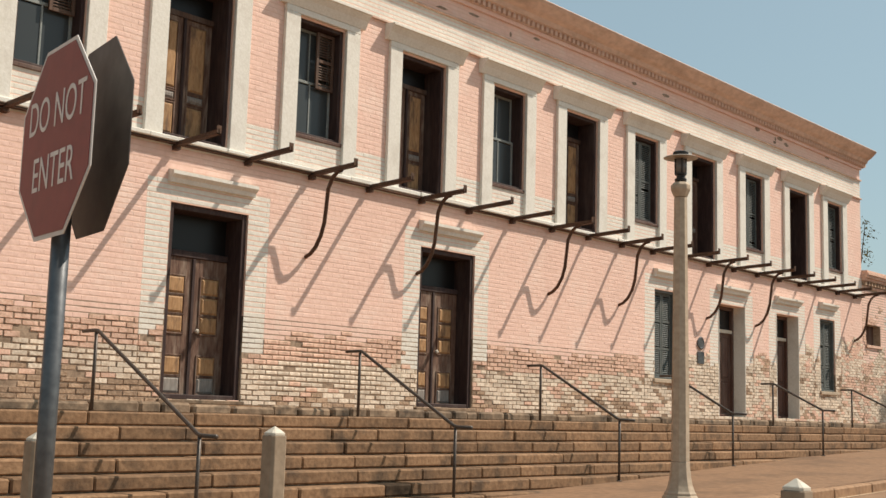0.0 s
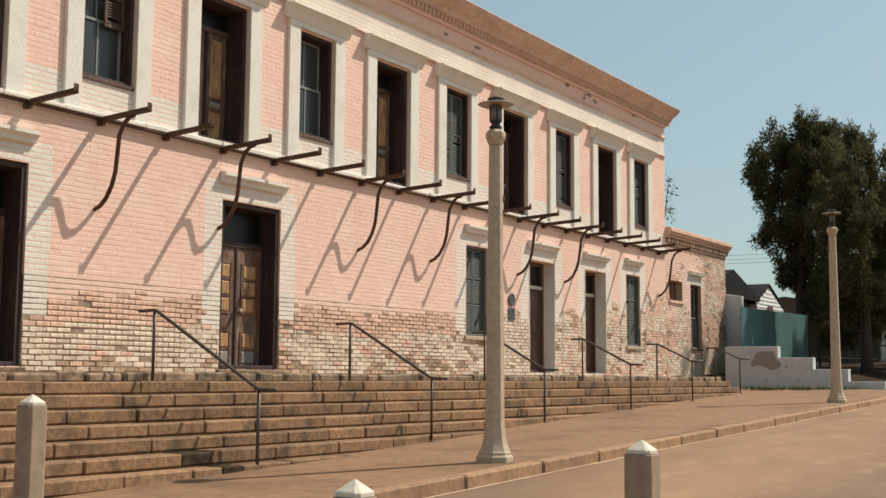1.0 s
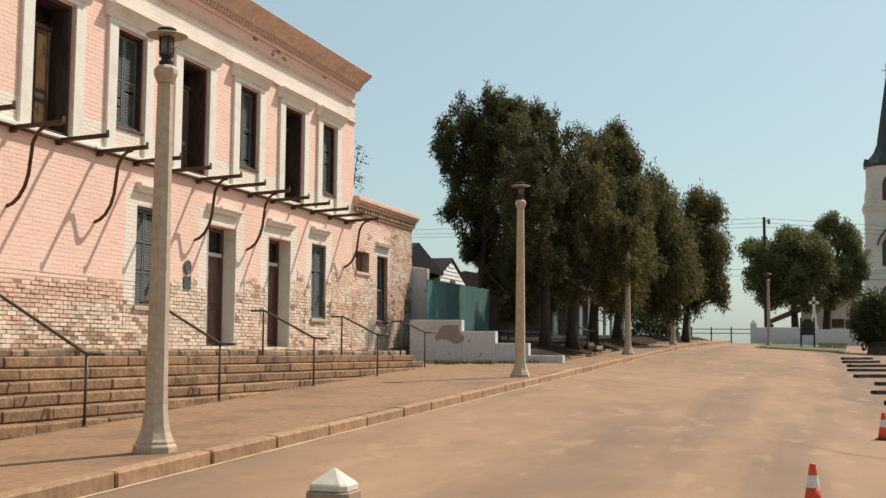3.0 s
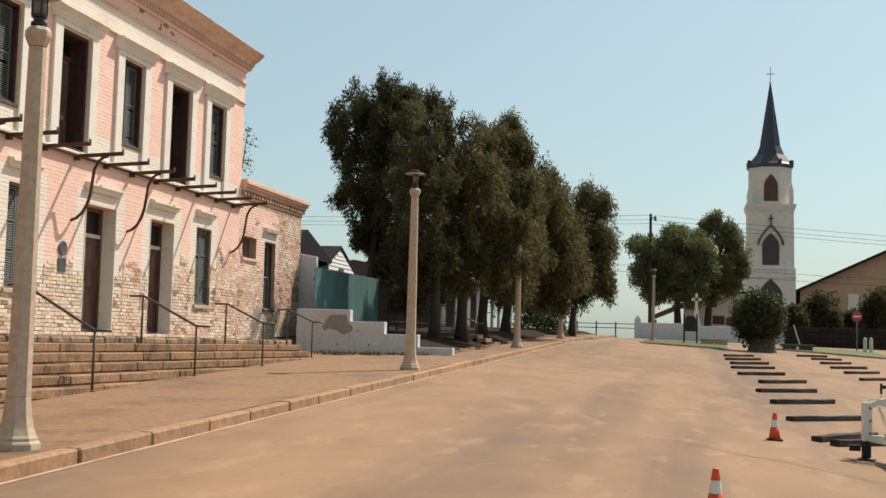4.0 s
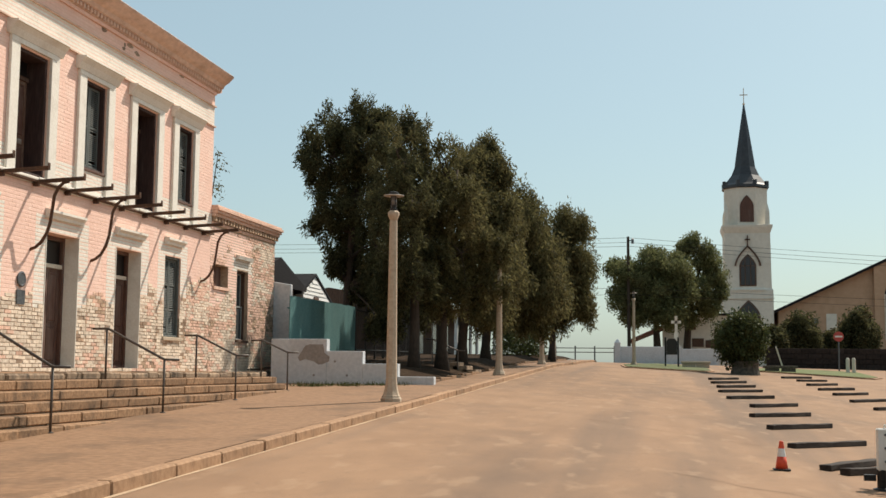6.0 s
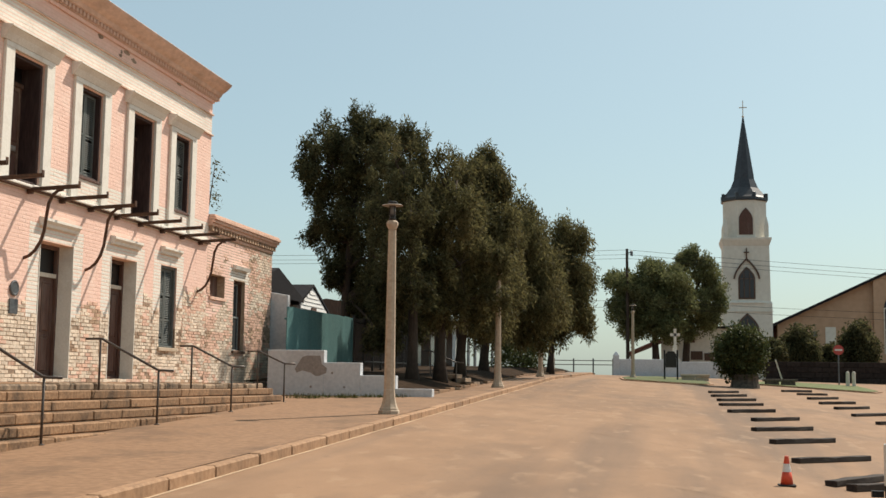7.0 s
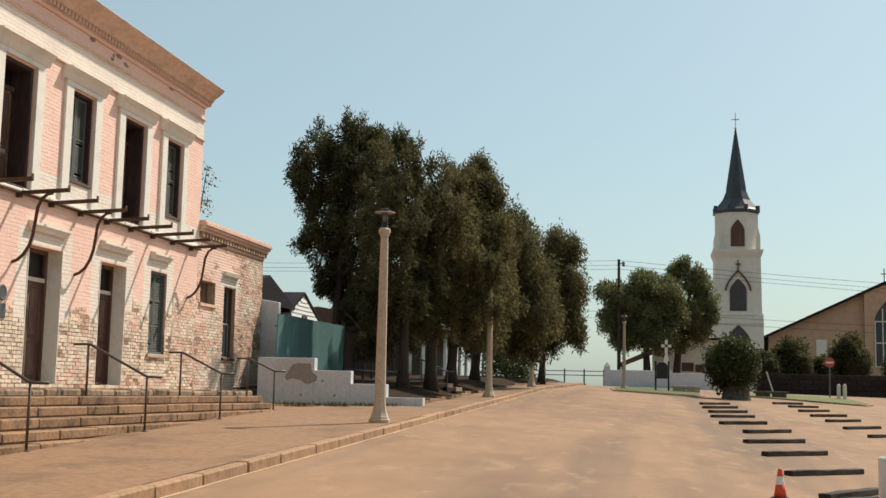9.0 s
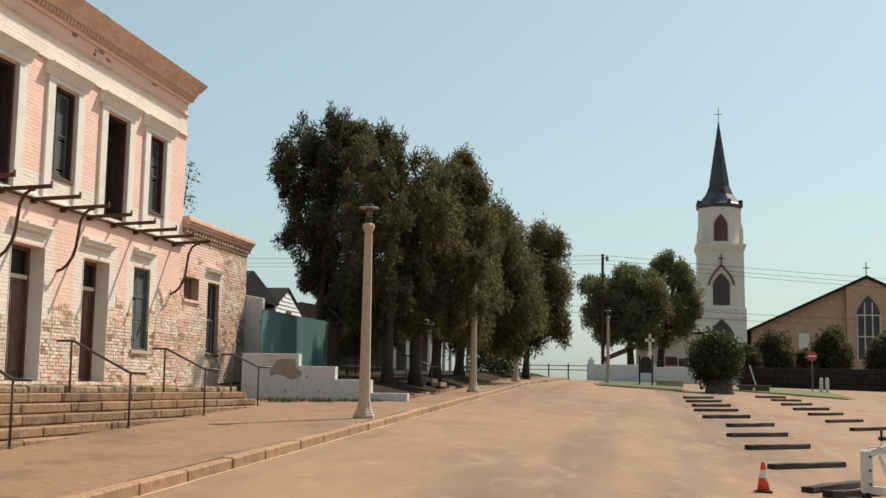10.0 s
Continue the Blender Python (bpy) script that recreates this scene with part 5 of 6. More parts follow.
def square_ring(bm, rings, cx, cy):
    loops = [[bm.verts.new((cx + sx_ * r, cy + sy_ * r, z)) for sx_, sy_ in ((-1, -1), (1, -1), (1, 1), (-1, 1))] for r, z in rings]
    for a, b in zip(loops, loops[1:]):
        for k in range(4):
            bm.faces.new((a[k], a[(k + 1) % 4], b[(k + 1) % 4], b[k]))
    bm.faces.new(loops[0][::-1])
    bm.faces.new(loops[-1])


def pointed(cx, w, z0, zs, z1, n=8):
    """Outline of a pointed arch: half width w, springing zs, apex z1."""
    left = [(cx - w * (1 - (k / n) ** 1.7), zs + (z1 - zs) * (k / n)) for k in range(n + 1)]
    right = [(2 * cx - p[0], p[1]) for p in left[::-1][1:]]
    return [(cx - w, z0), *left, *right, (cx + w, z0)]


bm = fresh()
square_ring(bm, [(2.22, 0.8), (2.20, 9.0), (2.08, 9.2), (2.02, 14.2), (2.22, 14.75), (2.24, 14.95), (1.95, 15.0)], TX, TY)
tower = part("tower", bm, CHURCH_WHITE, church, "cream rendered square tower")
bm = fresh()
lathe(bm, [(2.06, 14.96), (2.06, 18.5)], 8, (TX, TY), math.pi / 8)
belfry = part("belfry", bm, CHURCH_WHITE, church, "octagonal cream belfry")
for sx_ in (-1, 1):
    for sy_ in (-1, 1):
        bm = fresh()
        lathe(bm, [(0.26, 14.96), (0.24, 16.2), (0.03, 16.9)], 4, (TX + sx_ * 1.82, TY + sy_ * 1.82), math.pi / 4)
        part("pinnacle", bm, CHURCH_WHITE, church, "small corner pinnacle")
bm = fresh()
lathe(bm, [(2.15, 18.45), (2.22, 18.52), (2.22, 18.75), (2.0, 18.95), (1.35, 19.75), (0.98, 20.6), (0.94, 21.0), (0.06, 26.6)], 8, (TX, TY), math.pi / 8)
part("spire", bm, SPIRE, church, "dark metal spire flaring at its foot")
for k in range(8):
    a = k * math.pi / 4 + math.pi / 8
    bm = fresh()
    lathe(bm, [(0.20, 18.5), (0.20, 19.15), (0.05, 19.2)], 4, (TX + 2.05 * math.cos(a), TY + 2.05 * math.sin(a)), a)
    part("spire_corner", bm, SPIRE, church)
bm = fresh()
box(bm, TX - 0.035, TX + 0.035, TY - 0.03, TY + 0.03, 26.6, 28.15)
box(bm, TX - 0.36, TX + 0.36, TY - 0.03, TY + 0.03, 27.45, 27.53)
lathe(bm, [(0.05, 26.5), (0.13, 26.62), (0.05, 26.75)], 10, (TX, TY))
part("spire_cross", bm, PALE_CONCRETE, church, "thin pale metal cross")
FY = TY - 2.06
DARK_GLASS = glass("dark_church_glass", (0.045, 0.042, 0.045), 0.15)
bm = fresh()
prism(bm, pointed(TX, 0.62, 15.25, 16.7, 17.75), 1, TY - 1.95, TY - 1.84)
part("louvre", bm, WOOD_RED, belfry, "dark brown pointed belfry louvre")


def arch_window(z0, zs, z1, w, y, parent, bars):
    bm = fresh()
    prism(bm, pointed(TX, w, z0, zs, z1), 1, y - 0.05, y + 0.2)
    f = part("window", bm, WOOD, parent, "pointed dark window")
    bm = fresh()
    prism(bm, pointed(TX, w - 0.13, z0 + 0.13, zs, z1 - 0.2), 1, y - 0.07, y - 0.052)
    part("pane", bm, DARK_GLASS, f)
    bm = fresh()
    for a in bars:
        box(bm, TX + a - 0.04, TX + a + 0.04, y - 0.09, y - 0.071, z0 + 0.1, z1 - 0.55)
    box(bm, TX - w + 0.1, TX + w - 0.1, y - 0.09, y - 0.071, zs - 0.04, zs + 0.04)
    part("glazing_bar", bm, WOOD, f)


arch_window(9.35, 11.2, 12.3, 0.75, FY, tower, (-0.25, 0.25))
arch_window(5.2, 6.6, 8.1, 1.05, TY - 2.21, tower, (0,))
bm = fresh()
lo, hi = pointed(TX, 1.18, 11.0, 11.2, 13.1)[1:-1], pointed(TX, 1.02, 11.0, 11.2, 12.9)[1:-1]
for a, b, c, d in zip(lo, lo[1:], hi, hi[1:]):
    prism(bm, [a, b, d, c], 1, FY - 0.16, FY + 0.1)
box(bm, TX - 0.05, TX + 0.05, FY - 0.14, FY - 0.04, 13.05, 14.0)
box(bm, TX - 0.24, TX + 0.24, FY - 0.14, FY - 0.04, 13.55, 13.66)
part("hood_mould", bm, WOOD, tower, "dark pointed hood mould with a small cross")
for z in (8.95, 8.2):
    bm = fresh()
    box(bm, TX - 1.5 if z > 8.5 else TX - 2.25, TX + 1.5 if z > 8.5 else TX + 2.25, TY - 2.30, TY - 2.18, z, z + 0.10)
    part("string_course", bm, CHURCH_WHITE, tower)

# nave
NX, NY, HALF, EAVE, RIDGE = 18.55, CY + 1.0, 10.0, 7.3, 12.15
bm = fresh()
prism(bm, [(NX - HALF, 0.8), (NX - HALF, EAVE), (NX, RIDGE - 0.25), (NX + HALF, EAVE), (NX + HALF, 0.8)], 1, NY, NY + 30)
nave = part("nave", bm, CHURCH_TAN, church, "tan rendered gable wall")
bm = fresh()
for s in (-1, 1):
    prism(bm, [(NX, RIDGE), (NX, RIDGE - 0.28), (NX + s * (HALF + 0.9), EAVE - 0.62), (NX + s * (HALF + 0.9), EAVE - 0.36)], 1, NY - 0.7, NY + 30.4)
part("nave_roof", bm, SLATE, church, "dark shallow gable roof")
bm = fresh()
prism(bm, [(NX - 1.75, 0.8), (NX - 1.75, 11.05), (NX, RIDGE - 0.32), (NX + 1.75, 11.05), (NX + 1.75, 0.8)], 1, NY - 0.55, NY - 0.003)
bay = part("window_bay", bm, CHURCH_TAN, church, "projecting tan bay")
bm = fresh()
prism(bm, pointed(NX + 0.1, 1.0, 4.5, 8.6, 10.35), 1, NY - 0.58, NY - 0.5)
big = part("window", bm, DARK_GLASS, bay, "tall pointed stained-glass window")
bm = fresh()
for a in (-0.98, -0.33, 0.33, 0.98):
    box(bm, NX + 0.1 + a - 0.05, NX + 0.1 + a + 0.05, NY - 0.64, NY - 0.585, 4.5, 8.6 if abs(a) > 0.5 else 9.7)
for z in (4.5, 6.6, 8.5):
    box(bm, NX - 0.9, NX + 1.1, NY - 0.66, NY - 0.582, z, z + 0.10)
part("mullion", bm, PALE_CONCRETE, big, "pale stone mullions")
bm = fresh()
box(bm, NX - 0.04, NX + 0.04, NY - 0.5, NY - 0.42, RIDGE - 0.05, RIDGE + 1.15)
box(bm, NX - 0.30, NX + 0.30, NY - 0.5, NY - 0.42, RIDGE + 0.62, RIDGE + 0.70)
part("gable_cross", bm, GALV, church, "small metal cross on the gable")
for x in (NX - 5.4, NX + 5.4):
    bm = fresh()
    box(bm, x - 0.45, x + 0.45, NY - 0.06, NY + 0.1, 4.6, 6.9)
    part("niche", bm, CHURCH_WHITE, nave, "pale wall niche")
bm = fresh()
box(bm, NX - 6.9, NX - 6.6, NY - 0.25, NY - 0.003, 6.0, 6.5)
part("wall_lantern", bm, GALV, nave)
# link between tower and nave
bm = fresh()
box(bm, 8.1, 11.2, CY + 3, CY + 12, 0.8, 5.9)
part("link_wall", bm, CHURCH_TAN, church, "low tan link building")
bm = fresh()
prism(bm, [(7.9, 5.9), (11.9, 5.9), (11.2, 7.3), (7.9, 7.3)], 1, CY + 2.6, CY + 12)
part("link_roof", bm, RED_ROOF, church, "dull red tiled roof")

church.matrix_basis = pose(6.015, CY + 2, 2.407) @ Matrix.Scale(1.045, 4)

# parish house left of the tower, by the oaks
parish = thing("parish_house", "low cream house with a red porch roof behind a white wall", "house", (0.5, 104, 2.3))
bm = fresh()
box(bm, -2.3, 3.1, 104, 112, 1.8, 6.35)
pw = part("wall", bm, CHURCH_WHITE, parish, "yellowish cream wall")
bm = fresh()
box(bm, -2.5, 3.3, 103.85, 112.2, 6.35, 6.55)
part("roof", bm, SLATE, parish)
for x, z, w, h in ((-2.1, 5.1, 0.4, 0.45), (0.0, 5.2, 0.4, 0.45), (0.07, 3.8, 0.95, 0.7), (1.15, 3.75, 0.75, 0.6)):
    bm = fresh()
    box(bm, x, x + w, 103.93, 104.05, z, z + h)
    part("window", bm, WOOD, pw, "small dark window")
bm = fresh()
prism(bm, [(-2.32, 5.55), (-5.0, 4.35), (-5.0, 4.15), (-2.32, 5.25)], 1, 103.6, 109)
part("porch_roof", bm, RED_ROOF, parish, "sloping red porch roof")
for y in (103.9, 108.6):
    bm = fresh()
    box(bm, -4.8, -4.62, y, y + 0.18, 1.9, 4.18)
    part("porch_post", bm, WOOD, parish)
bm = fresh()
box(bm, -5.2, -0.94, 90.0, 90.3, 1.8, 3.53)
box(bm, -0.938, 1.65, 90.0, 90.3, 1.8, 3.38)
box(bm, -5.62, -5.18, 89.9, 90.4, 1.8, 3.80)
lathe(bm, [(0.31, 3.80), (0.05, 4.06)], 4, (-5.40, 90.15), math.pi / 4)
whole("churchyard_wall", bm, STUCCO, "low white churchyard wall with a pointed gate pier", "wall", "structure", bevel=0.02)
mon = thing("stone_cross", "grey stone memorial cross rising behind the churchyard wall", "monument", (-1.28, 92.0, 2.2))
bm = fresh()
lathe(bm, [(0.46, 2.1), (0.44, 3.1), (0.28, 4.0), (0.20, 4.6)], 4, (-1.28, 92.0), math.pi / 4)
part("pedestal", bm, PALE_CONCRETE, mon)
bm = fresh()
box(bm, -1.38, -1.18, 91.9, 92.1, 4.6, 5.77)
box(bm, -1.63, -0.93, 91.9, 92.1, 5.24, 5.44)
part("cross", bm, PALE_CONCRETE, mon)

# dark wall and hedges before the nave
bm = fresh()
for k in range(46):
    for j in range(6):
        x = 4.5 + 0.9 * k + (0.45 if j % 2 else 0)
        box(bm, x + 0.01, x + 0.88, 86.0, 86.3 + random.uniform(0, 0.03), 1.3 + 0.35 * j, 1.3 + 0.35 * j + 0.33)
box(bm, 4.52, 46.0, 86.06, 86.24, 1.2, 3.36)
whole("church_front_wall", bm, HEDGE_WALL, "dark stone block wall in front of the church", "wall", "structure", bevel=0.02)


def bush(label, at, r, h, seed, mat, per=120, n=40, size=0.2):
    rng = np.random.default_rng(seed)
    t = thing("bush", label, "bush", at)
    bm = fresh()
    cs = []
    for k in range(n):
        q = rng.normal(0, 1, 3)
        q /= np.linalg.norm(q)
        q *= rng.uniform(0.5, 0.95)
        e = (at[0] + q[0] * r, at[1] + q[1] * r, at[2] + h * 0.55 + q[2] * h * 0.45)
        cs.append(e)
        if k % 3 == 0:
            tube(bm, [at, e], [0.035, 0.008], 4)
    part("stem", bm, BARK, t)
    ob = new("foliage", leaves_mesh("foliage", cs, per, (r * 0.22, r * 0.22, h * 0.14), size, 0.1, mat, rng, 0.5))
    ob.parent = t
    ob.matrix_parent_inverse = BASE[t.name].inverted()
    tagged(ob, kind="stuff")
    return t


for i, (x, y, r, h) in enumerate(((6.7, 102, 0.95, 3.5), (8.75, 104, 1.5, 4.7), (11.2, 105, 1.05, 3.0), (13.45, 106, 1.45, 5.0), (17.6, 106, 1.3, 4.6))):
    bush("dark clipped hedge bush against the church", (x, y, 2.1), r, h * 0.88, 40 + i, LEAF, 420, 60, 0.24)

# ---- planter bush, islands and small things in the square ----
PX, PYY = 2.05, 68.5
pz = road_z(PX, PYY)
bush("leafy green bush growing from a round stone planter", (PX - 0.18, PYY, pz + 0.40), 1.22, 2.55, 61, LEAF_BUSH, 190, 130, 0.18)
bm = fresh()
lathe(bm, [(0.78, pz - 0.08), (0.68, pz + 0.35), (0.70, pz + 0.62), (0.64, pz + 0.70), (0.54, pz + 0.62)], 18, (PX, PYY))
whole("planter", bm, PLANTER_STONE, "round dark stone planter holding a bush", "planter")


def island(outline, label):
    n = len(outline)
    t = thing("grass_island", label, "traffic island", (outline[0][0], outline[0][1], road_z(*outline[0])))
    for nm, inset, z0, z1, mat in (("kerb", 0.0, -0.1, 0.06, KERB), ("turf", 0.10, -0.05, 0.085, GRASS)):
        cx, cy = sum(p[0] for p in outline) / n, sum(p[1] for p in outline) / n
        bm = fresh()
        pts = [(x + (cx - x) * inset / 1.5, y + (cy - y) * inset / 1.5) for x, y in outline]
        lo = [bm.verts.new((x, y, road_z(x, y) + z0)) for x, y in pts]
        hi = [bm.verts.new((x, y, road_z(x, y) + z1)) for x, y in pts]
        for k in range(n):
            bm.faces.new((lo[k], lo[(k + 1) % n], hi[(k + 1) % n], hi[k]))
        bm.faces.new(hi)
        bm.faces.new(lo[::-1])
        part(nm, bm, mat, t)
    return t


island([(-4.35, 71.0), (-4.15, 69.3), (-2.1, 68.4), (0.10, 68.1), (0.55, 70.0), (0.5, 75.0), (-0.2, 80.0), (-2.5, 84.0), (-4.3, 80.0), (-4.6, 75.0)], "small kerbed island of dry grass beside the street")
island([(2.9, 74.6), (4.5, 73.6), (6.65, 72.0), (8.4, 70.95), (8.9, 71.0), (9.5, 72.5), (9.3, 79.0), (5.0, 82.0), (3.0, 79.0)], "kerbed strip of dry grass beside the planter")


def bench(x, y, half, high, mat, label):
    z = road_z(x, y) + 0.07
    t = thing("stone_bench", label, "bench", (x, y, z))
    bm = fresh()
    box(bm, x - half, x + half, y - 0.28, y + 0.28, z + high - 0.15, z + high)
    part("slab", bm, mat, t, bevel=0.02)
    for s in (-0.47, 0.47):
        bm = fresh()
        box(bm, x + s * half - 0.38, x + s * half + 0.38, y - 0.22, y + 0.22, z - 0.05, z + high - 0.152)
        part("block", bm, mat, t, bevel=0.015)


bench(-0.28, 76.0, 0.84, 0.36, CONCRETE, "low grey weathered stone slab bench on the grass")
bench(4.40, 75.0, 0.95, 0.33, PLANTER_STONE, "low dark stone slab bench on the grass")

# information board
nz = road_z(-1.66, 75.9)
ib = thing("notice_board", "dark notice board on two black posts in the grass", "notice board", (-1.66, 75.9, nz))
for x in (-2.03, -1.29):
    bm = fresh()
    box(bm, x - 0.05, x + 0.05, 75.85, 75.95, nz - 0.05, 3.80)
    part("post", bm, BLACK_IRON, ib)
bm = fresh()
prism(bm, [(-1.975, 2.78), (-1.345, 2.78), (-1.345, 3.55), (-1.48, 3.72), (-1.84, 3.72), (-1.975, 3.55)], 1, 75.87, 75.93)
part("board", bm, DARK_METAL, ib)

# far red sign and white posts
gz = road_z(8.43, 81.0)
fs = thing("traffic_sign", "small round-cornered red sign with a white bar on a thin post", "road sign", (8.43, 81.0, gz))
bm = fresh()
tube(bm, [(8.43, 81.0, gz - 0.1), (8.43, 81.0, 4.25)], 0.045, 8)
part("post", bm, GALV, fs)
bm = fresh()
lathe(bm, [(0.31, 0), (0.31, 0.01)], 20)
bmesh.ops.transform(bm, matrix=pose(8.43, 80.94, 4.03, 90, 0, 0), verts=bm.verts[:])
pl = part("plate", bm, FAR_RED, fs)
bm = fresh()
box(bm, 8.21, 8.65, 80.915, 80.925, 3.98, 4.08)
part("bar", bm, SIGN_WHITE, pl)
for x in (8.51, 8.85):
    bm = fresh()
    lathe(bm, [(0.11, 1.4), (0.11, 2.58), (0.08, 2.66), (0.03, 2.70)], 14, (x, 78.0))
    whole("marker_post", bm, PALE_CONCRETE, "short white round marker post", "post", group="marker posts")
# leaning board by the planter
bm = fresh()
box(bm, -0.04, 0.04, -0.03, 0.03, 0, 1.5)
bmesh.ops.transform(bm, matrix=pose(4.78, 77.0, 1.90, 0, -17, 0), verts=bm.verts[:])
whole("leaning_plank", bm, PALE_CONCRETE, "pale plank leaning beside the planter", "plank")

# parking timbers, from end to end
def timber(x0, y0, x1, y1):
    bm = fresh()
    n = math.hypot(x1 - x0, y1 - y0)
    w, h = random.uniform(0.085, 0.10), random.uniform(0.10, 0.118)
    for k in range(6):
        box(bm, n * k / 6, n * (k + 1) / 6, -w, w, 0, h)
    bmesh.ops.remove_doubles(bm, verts=bm.verts[:], dist=0.001)
    bmesh.ops.delete(bm, geom=[f for f in bm.faces if abs(f.normal.x) > 0.9 and 0.01 < f.calc_center_median().x < n - 0.01], context="FACES_ONLY")
    for v in bm.verts:
        v.co += Vector((0, random.uniform(-0.008, 0.008), random.uniform(-0.012, 0.006) if v.co.z > 0.03 else 0))
    turn = math.degrees(math.atan2(y1 - y0, x1 - x0))
    z0, z1 = road_z(x0, y0), road_z(x1, y1)
    ob = whole("parking_timber", bm, TIMBER, "dark creosoted timber lying as a wheel stop", "wheel stop", group="parking timbers", bevel=0.01)
    ob.matrix_basis = Matrix.Translation((x0, y0, z0 - 0.003)) @ pose(0, 0, 0, 0, 0, turn) @ pose(0, 0, 0, 0, -math.degrees(math.atan((z1 - z0) / n)), 0)


for ends in ((0.49, 24.45, 1.67, 26.5), (0.73, 24.05, 2.05, 25.7), (0.33, 27.93, 1.92, 30.1), (0.28, 32.1, 1.84, 34.4), (0.15, 35.77, 1.79, 38.2), (0.44, 39.9, 1.86, 42.2),
             (-0.05, 43.2, 1.47, 45.5), (-0.15, 46.9, 1.38, 49.2), (-0.07, 50.1, 1.36, 52.4), (-0.17, 53.3, 1.23, 55.7), (-0.15, 56.6, 1.10, 58.8),
             (4.36, 43.4, 5.92, 45.8), (4.16, 46.85, 5.64, 49.1), (4.11, 50.6, 5.57, 52.8), (3.94, 53.6, 5.53, 55.8), (3.90, 57.0, 5.30, 59.1), (3.90, 61.0, 5.38, 63.2), (3.55, 64.5, 5.10, 66.8), (4.6, 40.2, 6.1, 42.4)):
    timber(*ends)


# traffic cones
def cone():
    t = thing("traffic_cone", "orange traffic cone with a white reflective band", "traffic cone", (0, 0, 0), "traffic cones")
    bm = fresh()
    box(bm, -0.0980, 0.0980, -0.0980, 0.0980, 0, 0.0175)
    part("foot", bm, RUBBER, t, "black rubber foot", bevel=0.0056)
    bm = fresh()
    lathe(bm, [(0.0735, 0.0168), (0.0504, 0.1400)], 18)
    smooth(part("body", bm, ORANGE, t))
    bm = fresh()
    lathe(bm, [(0.0507, 0.1407), (0.0364, 0.2205)], 18)
    part("band", bm, WHITE_BAND, t)
    bm = fresh()
    lathe(bm, [(0.0360, 0.2212), (0.0224, 0.2940), (0.0168, 0.2975)], 18)
    part("tip", bm, ORANGE, t)
    return t


c1 = cone()
CONES = [(-0.22, 23.85), (-1.31, 15.50)]
CONE_SIZE = Matrix.Diagonal((1.3, 1.3, 1.5, 1))
copy_thing(c1, pose(*CONES[1], road_z(*CONES[1])) @ CONE_SIZE)
c1.matrix_basis = pose(*CONES[0], road_z(*CONES[0])) @ CONE_SIZE

# worn seams in the street surface
for k, (x0, y0, x1, y1) in enumerate(((-3.6, 30.2, 0.3, 27.4), (-5.0, 37.5, 0.6, 34.0), (-1.9, 22.0, 2.2, 18.6), (-3.2, 47.5, 3.6, 43.0), (-4.8, 56.0, 3.4, 51.5))):
    bm = fresh()
    n = 60
    left, right = [], []
    for i in range(n + 1):
        s = i / n
        x = x0 + (x1 - x0) * s + 0.10 * noise.noise((s * 9, k * 7.3, 0))
        y = y0 + (y1 - y0) * s + 0.22 * noise.noise((s * 7, k * 3.1, 5))
        w = 0.004 + 0.010 * abs(noise.noise((s * 22, k, 9)))
        dx, dy = (0, w * 2.2) if abs(x1 - x0) > 2 else (w, 0)
        left.append(bm.verts.new((x - dx, y - dy, road_z(x - dx, y - dy) + 0.004)))
        right.append(bm.verts.new((x + dx, y + dy, road_z(x + dx, y + dy) + 0.004)))
    for i in range(n):
        bm.faces.new((left[i], left[i + 1], right[i + 1], right[i]))
    ob = new("road_seam", mesh_of("road_seam", bm, SEAM))
    ob.parent = bpy.data.objects["ground"]

# white trailer tongue with its jack
tx, ty, tz = 0.0, 0.0, 0.0
tr = thing("trailer", "white steel trailer tongue with a jack and a crank handle", "trailer")
bm = fresh()
box(bm, tx - 0.045, tx + 0.055, ty - 0.05, ty + 0.05, tz + 0.19, tz + 0.60)
part("upright", bm, TRAILER, tr, bevel=0.012)
for k in range(3):
    bm = fresh()
    lathe(bm, [(0.014, 0), (0.014, 0.012)], 8)
    bmesh.ops.transform(bm, matrix=pose(tx + 0.03, ty - 0.052, tz + 0.28 + 0.13 * k, 90, 0, 0), verts=bm.verts[:])
    part("bolt", bm, GALV, tr)
bm = fresh()
prism(bm, [(tx + 0.056, tz + 0.53), (tx + 0.056, tz + 0.60), (tx + 0.30, tz + 0.645), (tx + 0.42, tz + 0.62), (tx + 0.42, tz + 0.54), (tx + 0.20, tz + 0.57)], 1, ty - 0.03, ty + 0.03)
part("top_arm", bm, TRAILER, tr)
bm = fresh()
prism(bm, [(tx + 0.056, tz + 0.19), (tx + 0.35, tz + 0.16), (tx + 0.40, tz + 0.25), (tx + 0.056, tz + 0.26)], 1, ty - 0.03, ty + 0.03)
part("bottom_arm", bm, TRAILER, tr)
bm = fresh()
tube(bm, [(tx + 0.20, ty, tz + 0.55), (tx + 0.39, ty, tz + 0.24)], 0.028, 4)
part("brace", bm, TRAILER, tr)
bm = fresh()
prism(bm, [(tx + 0.25, tz + 0.24), (tx + 0.34, tz + 0.41), (tx + 0.95, tz + 0.47), (tx + 0.95, tz + 0.14), (tx + 0.40, tz + 0.10)], 1, ty - 0.36, ty - 0.08)
part("tongue", bm, TRAILER, tr, "white tapered tongue body", bevel=0.015)
bm = fresh()
lathe(bm, [(0.07, -0.06), (0.12, -0.05), (0.12, 0.05), (0.07, 0.06)], 20)
bmesh.ops.transform(bm, matrix=pose(tx + 0.55, ty - 0.22, tz + 0.118, 90, 0, 0), verts=bm.verts[:])
